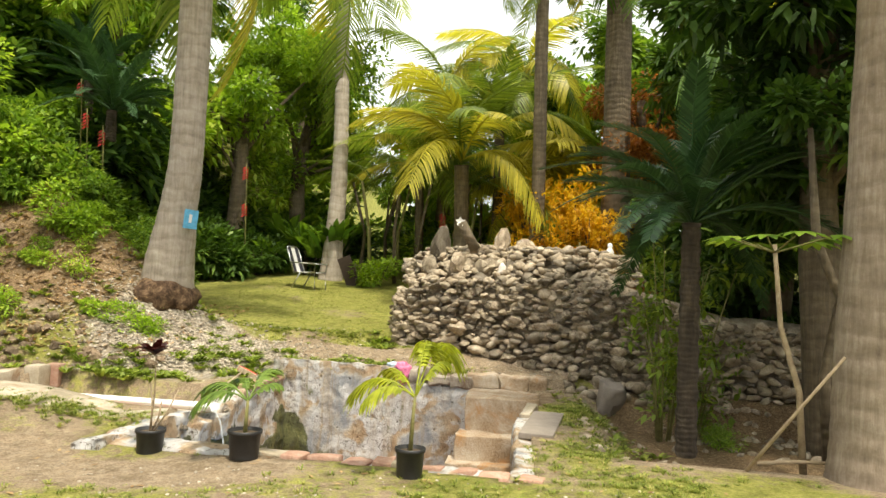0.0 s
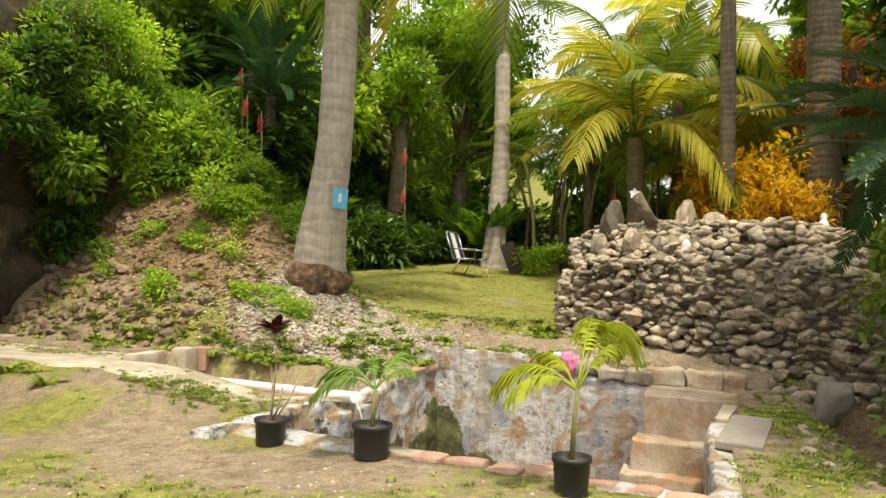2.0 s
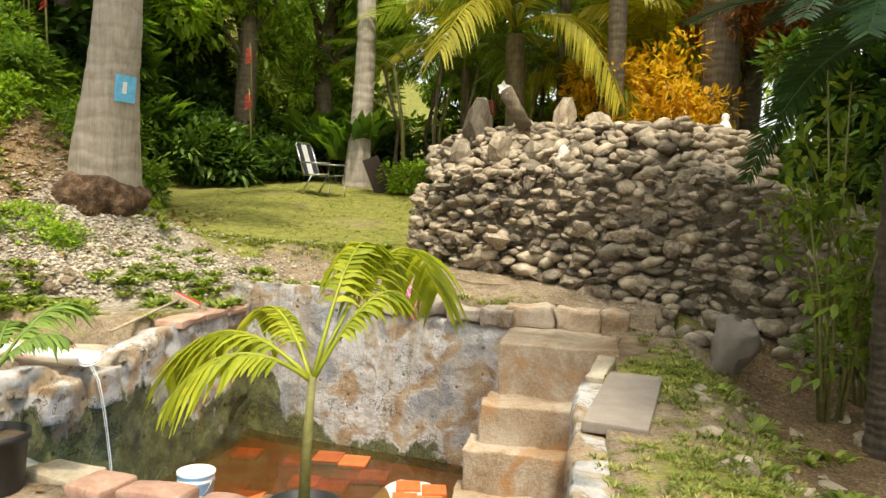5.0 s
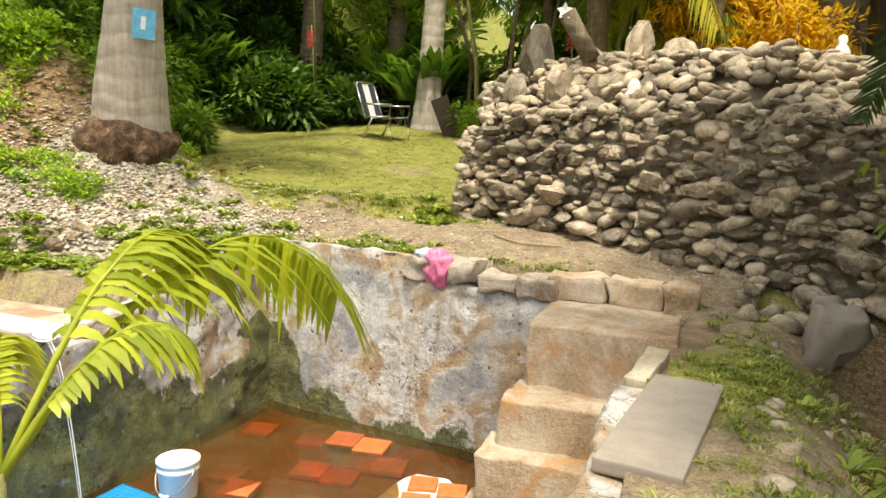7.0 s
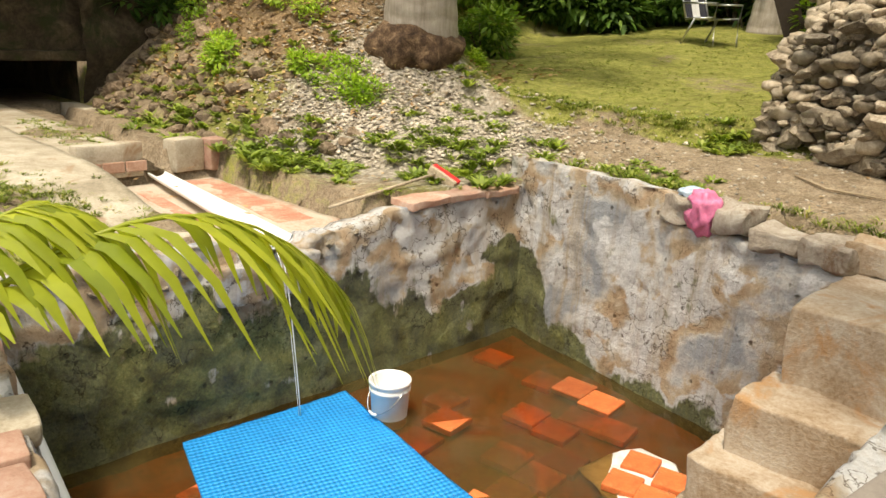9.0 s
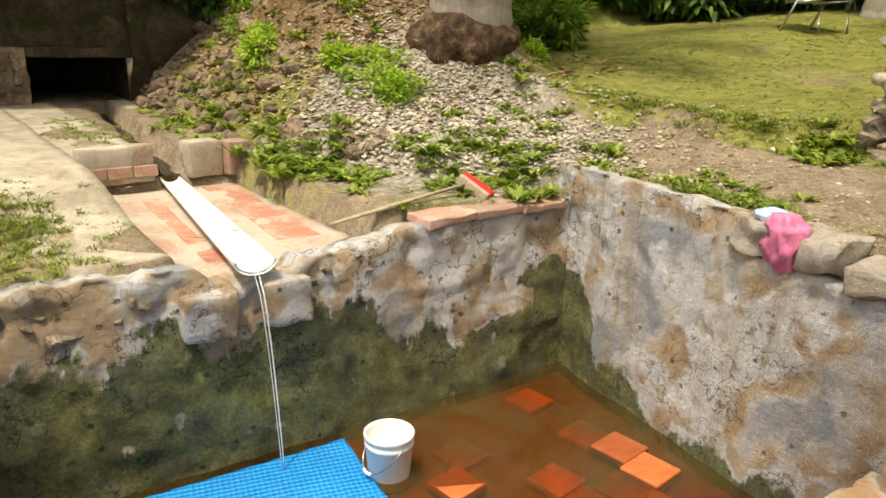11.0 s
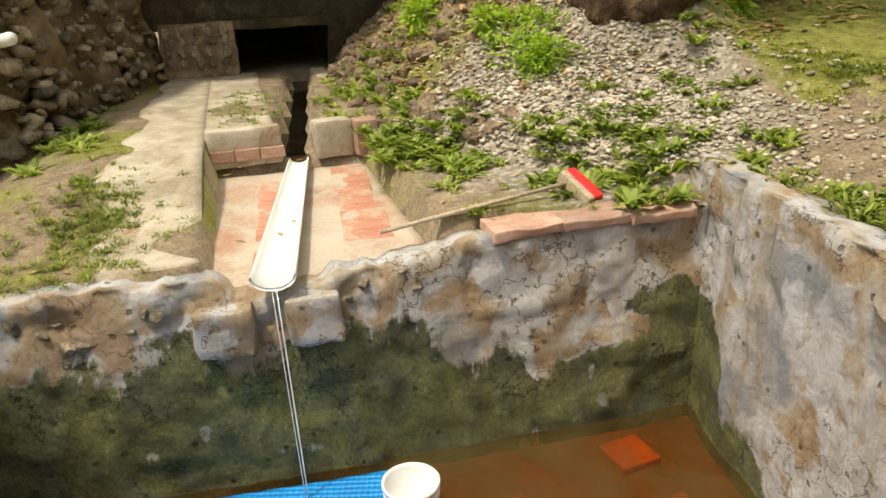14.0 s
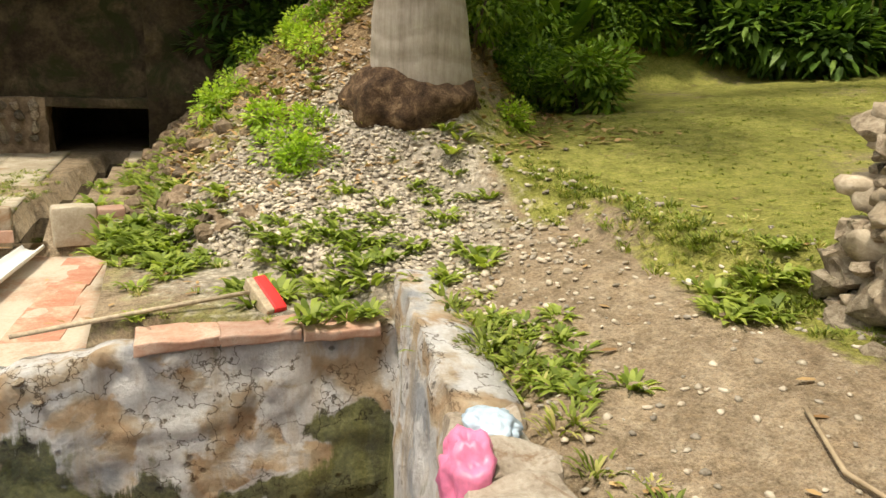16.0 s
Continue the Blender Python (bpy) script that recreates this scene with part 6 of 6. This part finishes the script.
# tall thin shrub in front of the wall
def thin_shrub(x, y, h, label, seed):
    q = random.Random(seed)
    t = thing("tall_shrub", pose(x, y, land(x, y)), label, "shrub")
    leaf = clump_mesh("foliage", L_SHRUB, 34, 0.26, 0.13, 0.06, seed, (1, 1, 0.9), 0.35, 5)
    for i in range(7):
        w, k = q.uniform(0, 6.28), h * q.uniform(0.55, 1.0)
        d = Vector((math.cos(w), math.sin(w), 0)) * q.uniform(0.2, 0.65)
        pts = [Vector((0, 0, -0.1)) + d * 0.15, d * 0.4 + Vector((0, 0, k * 0.5)), d + Vector((0, 0, k))]
        part("stem", tube_mesh("stem", pts, [0.016, 0.012, 0.005], STEM, 6), t)
        for j in range(4):
            u = q.uniform(0.25, 1.0)
            c = (pts[1] * (1 - (u - 0.5) * 2) + pts[2] * (u - 0.5) * 2) if u > 0.5 else (pts[0] * (1 - u * 2) + pts[1] * u * 2)
            c = c + Vector((q.uniform(-0.22, 0.22), q.uniform(-0.22, 0.22), 0))
            part("foliage", leaf, t, "", Matrix.Translation(c) @ pose(0, 0, 0, 0, 0, q.uniform(0, 360)) @ Matrix.Scale(q.uniform(0.6, 1.2), 4))
for x, y, h, sd in ((2.5, 9.95, 2.9, 2), (2.95, 10.4, 2.4, 5)):
    thin_shrub(x, y, h, "tall straggling shrub with light green leaves", 500 + sd)
# heliconia flowers
for x, y, z in ((-6.6, 18.6, 3.5), (-6.7, 18.8, 4.5), (-8.6, 14.6, 4.9), (-8.1, 14.4, 4.5), (-8.9, 14.8, 5.6), (-1.4, 18.6, 3.4), (1.8, 15.6, 2.5)):
    f = thing("heliconia_flower", Matrix(), "hanging red heliconia flower on a thin stem", "flower")
    V, F = [], []
    for k in range(9):
        blade(V, F, Vector((x, y, z - k * 0.035)), Vector((0.7 if k % 2 else -0.7, -0.2, -0.4)), Vector((0, -1, 0)), 0.1, 0.05, 0.2, 2)
    part("bract", mesh_of("bract", V, F, L_RED), f, "red bracts")
    part("stem", tube_mesh("stem", [(x + 0.05, y + 0.1, max(land(x, y), z - 2.2)), (x + 0.03, y, z - 0.2), (x, y, z + 0.1)], [0.02, 0.015, 0.01], STEM, 6), f)
# bamboo-like thin stems behind the lawn
q = random.Random(77)
for i in range(26):
    x, y = q.uniform(-3.9, 1.5), q.uniform(20, 24)
    t = thing("areca_stem", Matrix(), "slim upright green palm stem", "palm stem", "stems behind the lawn")
    part("stem", tube_mesh("stem", [(x, y, 1.5), (x + q.uniform(-0.1, 0.1), y, 3.0), (x + q.uniform(-0.4, 0.4), y, 4.4)], [0.06, 0.05, 0.035], STEM if i % 2 else TRUNK_D, 8), t)
    part("frond", F_COCO[i % 4], t, "", pose(x, y, 4.3, 0, -q.uniform(20, 70), q.uniform(0, 360)) @ Matrix.Scale(0.5, 4))

# weeds and grass
WEED = [tuft_mesh("weed", L_WEED, 30, 0.24, 0.04, 0.09, 160 + i, 0.95, 0.5) for i in range(4)]
wq = random.Random(5)
single, joined_weed, joined_turf, TURF_SET = [], [], [], []
def weeds(n, fx, fy, s0, s1, src=WEED, label="low bright green weed on the bank"):
    for i in range(n):
        x, y = fx(), fy()
        if in_pool(x, y, 0.1) or recess(x, y):
            continue
        m = pose(x, y, land(x, y) - 0.01, 0, 0, wq.uniform(0, 360)) @ Matrix.Scale(wq.uniform(s0, s1), 4)
        if len(single) >= 270:
            (joined_turf if src is TURF_SET else joined_weed).append((i % len(src), m))
            continue
        single.append(x)
        thing("weed", m, label, "weed", "weeds", data=src[i % len(src)])
weeds(60, lambda: wq.gauss(-3.6, 0.5), lambda: wq.gauss(11.25, 0.3), 0.5, 1.1)
weeds(60, lambda: wq.gauss(-4.9, 0.45), lambda: wq.gauss(10.15, 0.28), 0.5, 1.2)
weeds(26, lambda: wq.gauss(-4.6, 0.7), lambda: wq.gauss(11.3, 0.6), 0.3, 0.7)
weeds(60, lambda: wq.gauss(-6.7, 1.0), lambda: wq.gauss(11.9, 0.8), 0.35, 0.9)
weeds(12, lambda: wq.gauss(-4.5, 0.4), lambda: wq.gauss(12.3, 0.2), 0.5, 0.9)
weeds(55, lambda: wq.gauss(-7.3, 1.0), lambda: wq.gauss(10.1, 0.25), 0.5, 1.0)
weeds(16, lambda: wq.gauss(-1.75, 0.15), lambda: wq.gauss(12.75, 0.25), 0.5, 0.9)
weeds(22, lambda: wq.gauss(-6.9, 0.7), lambda: wq.gauss(7.15, 0.2), 0.6, 1.1)
TURF = TURF_SET = [tuft_mesh("turf", GRASS, 26, 0.12, 0.012, 0.08, 170 + i, 0.8, 0.5) for i in range(4)]
weeds(26, lambda: wq.gauss(-2.0, 0.35), lambda: wq.gauss(11.5, 0.08), 1.0, 1.7, TURF, "bright grass tuft on the pool's edge")
weeds(34, lambda: wq.uniform(-2.7, -1.2), lambda: wq.gauss(11.66, 0.12), 0.35, 0.7)
weeds(30, lambda: wq.gauss(-0.4, 0.5), lambda: wq.gauss(11.42, 0.1), 0.6, 1.2, TURF, "grass tuft on the pool's edge")
weeds(150, lambda: wq.uniform(-4.2, -1.4), lambda: wq.gauss(12.85, 0.12), 0.5, 1.0, TURF, "grass tuft along the lawn's edge")
weeds(170, lambda: wq.uniform(1.1, 2.0), lambda: wq.uniform(7.2, 10.9), 0.4, 0.9, TURF, "grass tuft on the bank")
weeds(16, lambda: wq.uniform(1.5, 2.3), lambda: wq.uniform(7.0, 9.6), 0.5, 0.9)

if joined_weed:
    thing("weeds", Matrix(), "small bright weeds scattered over the banks", "weeds", kind="stuff", data=scatter_mesh("weeds", joined_weed, L_WEED, WEED))
gp = list(joined_turf)
for i in range(15000):
    k = i % 5
    if k < 2:
        x, y = wq.uniform(-4, 5.5), wq.uniform(2.0, 6.15)
    elif k == 2:
        x, y = wq.uniform(-6, -0.5), wq.uniform(12.6, 19)
    elif k == 3:
        x, y = wq.uniform(0.6, 2.2), wq.uniform(6.2, 11)
    else:
        x, y = wq.uniform(-10, 4), wq.uniform(6.5, 13)
    if in_pool(x, y, 0.12) or recess(x, y) or x < -9.6:
        continue
    t, g, l_ = cover(x, y)
    if wq.random() > (t - 0.25) * 1.3 or (y > 7.2 and y < 9.9 and x < -3.3 and wq.random() < 0.93):
        continue
    if 0.72 < x < 1.14 and 8.05 < y < 9.3 or (-0.1 < x < 0.95 and y > 9):
        continue
    gp.append((wq.randrange(4), pose(x, y, land(x, y) - 0.005, 0, 0, wq.uniform(0, 360)) @ Matrix.Scale(wq.uniform(0.25, 0.75) * (0.55 if y > 13.1 else 1), 4)))
thing("grass", Matrix(), "short patchy grass with dry blades", "grass", kind="stuff", data=scatter_mesh("grass", gp, GRASS, TURF))
# grass on the apron
ap = []
for i in range(420):
    x, y = (wq.gauss(-4.2, 0.5), wq.gauss(7.75, 0.2)) if i % 3 else (wq.gauss(-7.2, 0.6), wq.gauss(8.75, 0.14))
    if recess(x, y) or in_pool(x, y, 0.05):
        continue
    ap.append((wq.randrange(4), pose(x, y, apron_z(x, y) + 0.01, 0, 0, wq.uniform(0, 360)) @ Matrix.Scale(wq.uniform(0.3, 0.7), 4)))
thing("grass", Matrix(), "thin grass growing on the concrete apron", "grass", kind="stuff", data=scatter_mesh("apron_grass", ap, GRASS, TURF))
# shrubs on top of the rubble wall
spread(8, -9.5, -6.2, 4.6, 5.8, 0.4, 0.8, B_DARK + B_MID, "dark shrub on top of the rubble wall", seed=41, dz=0.1)
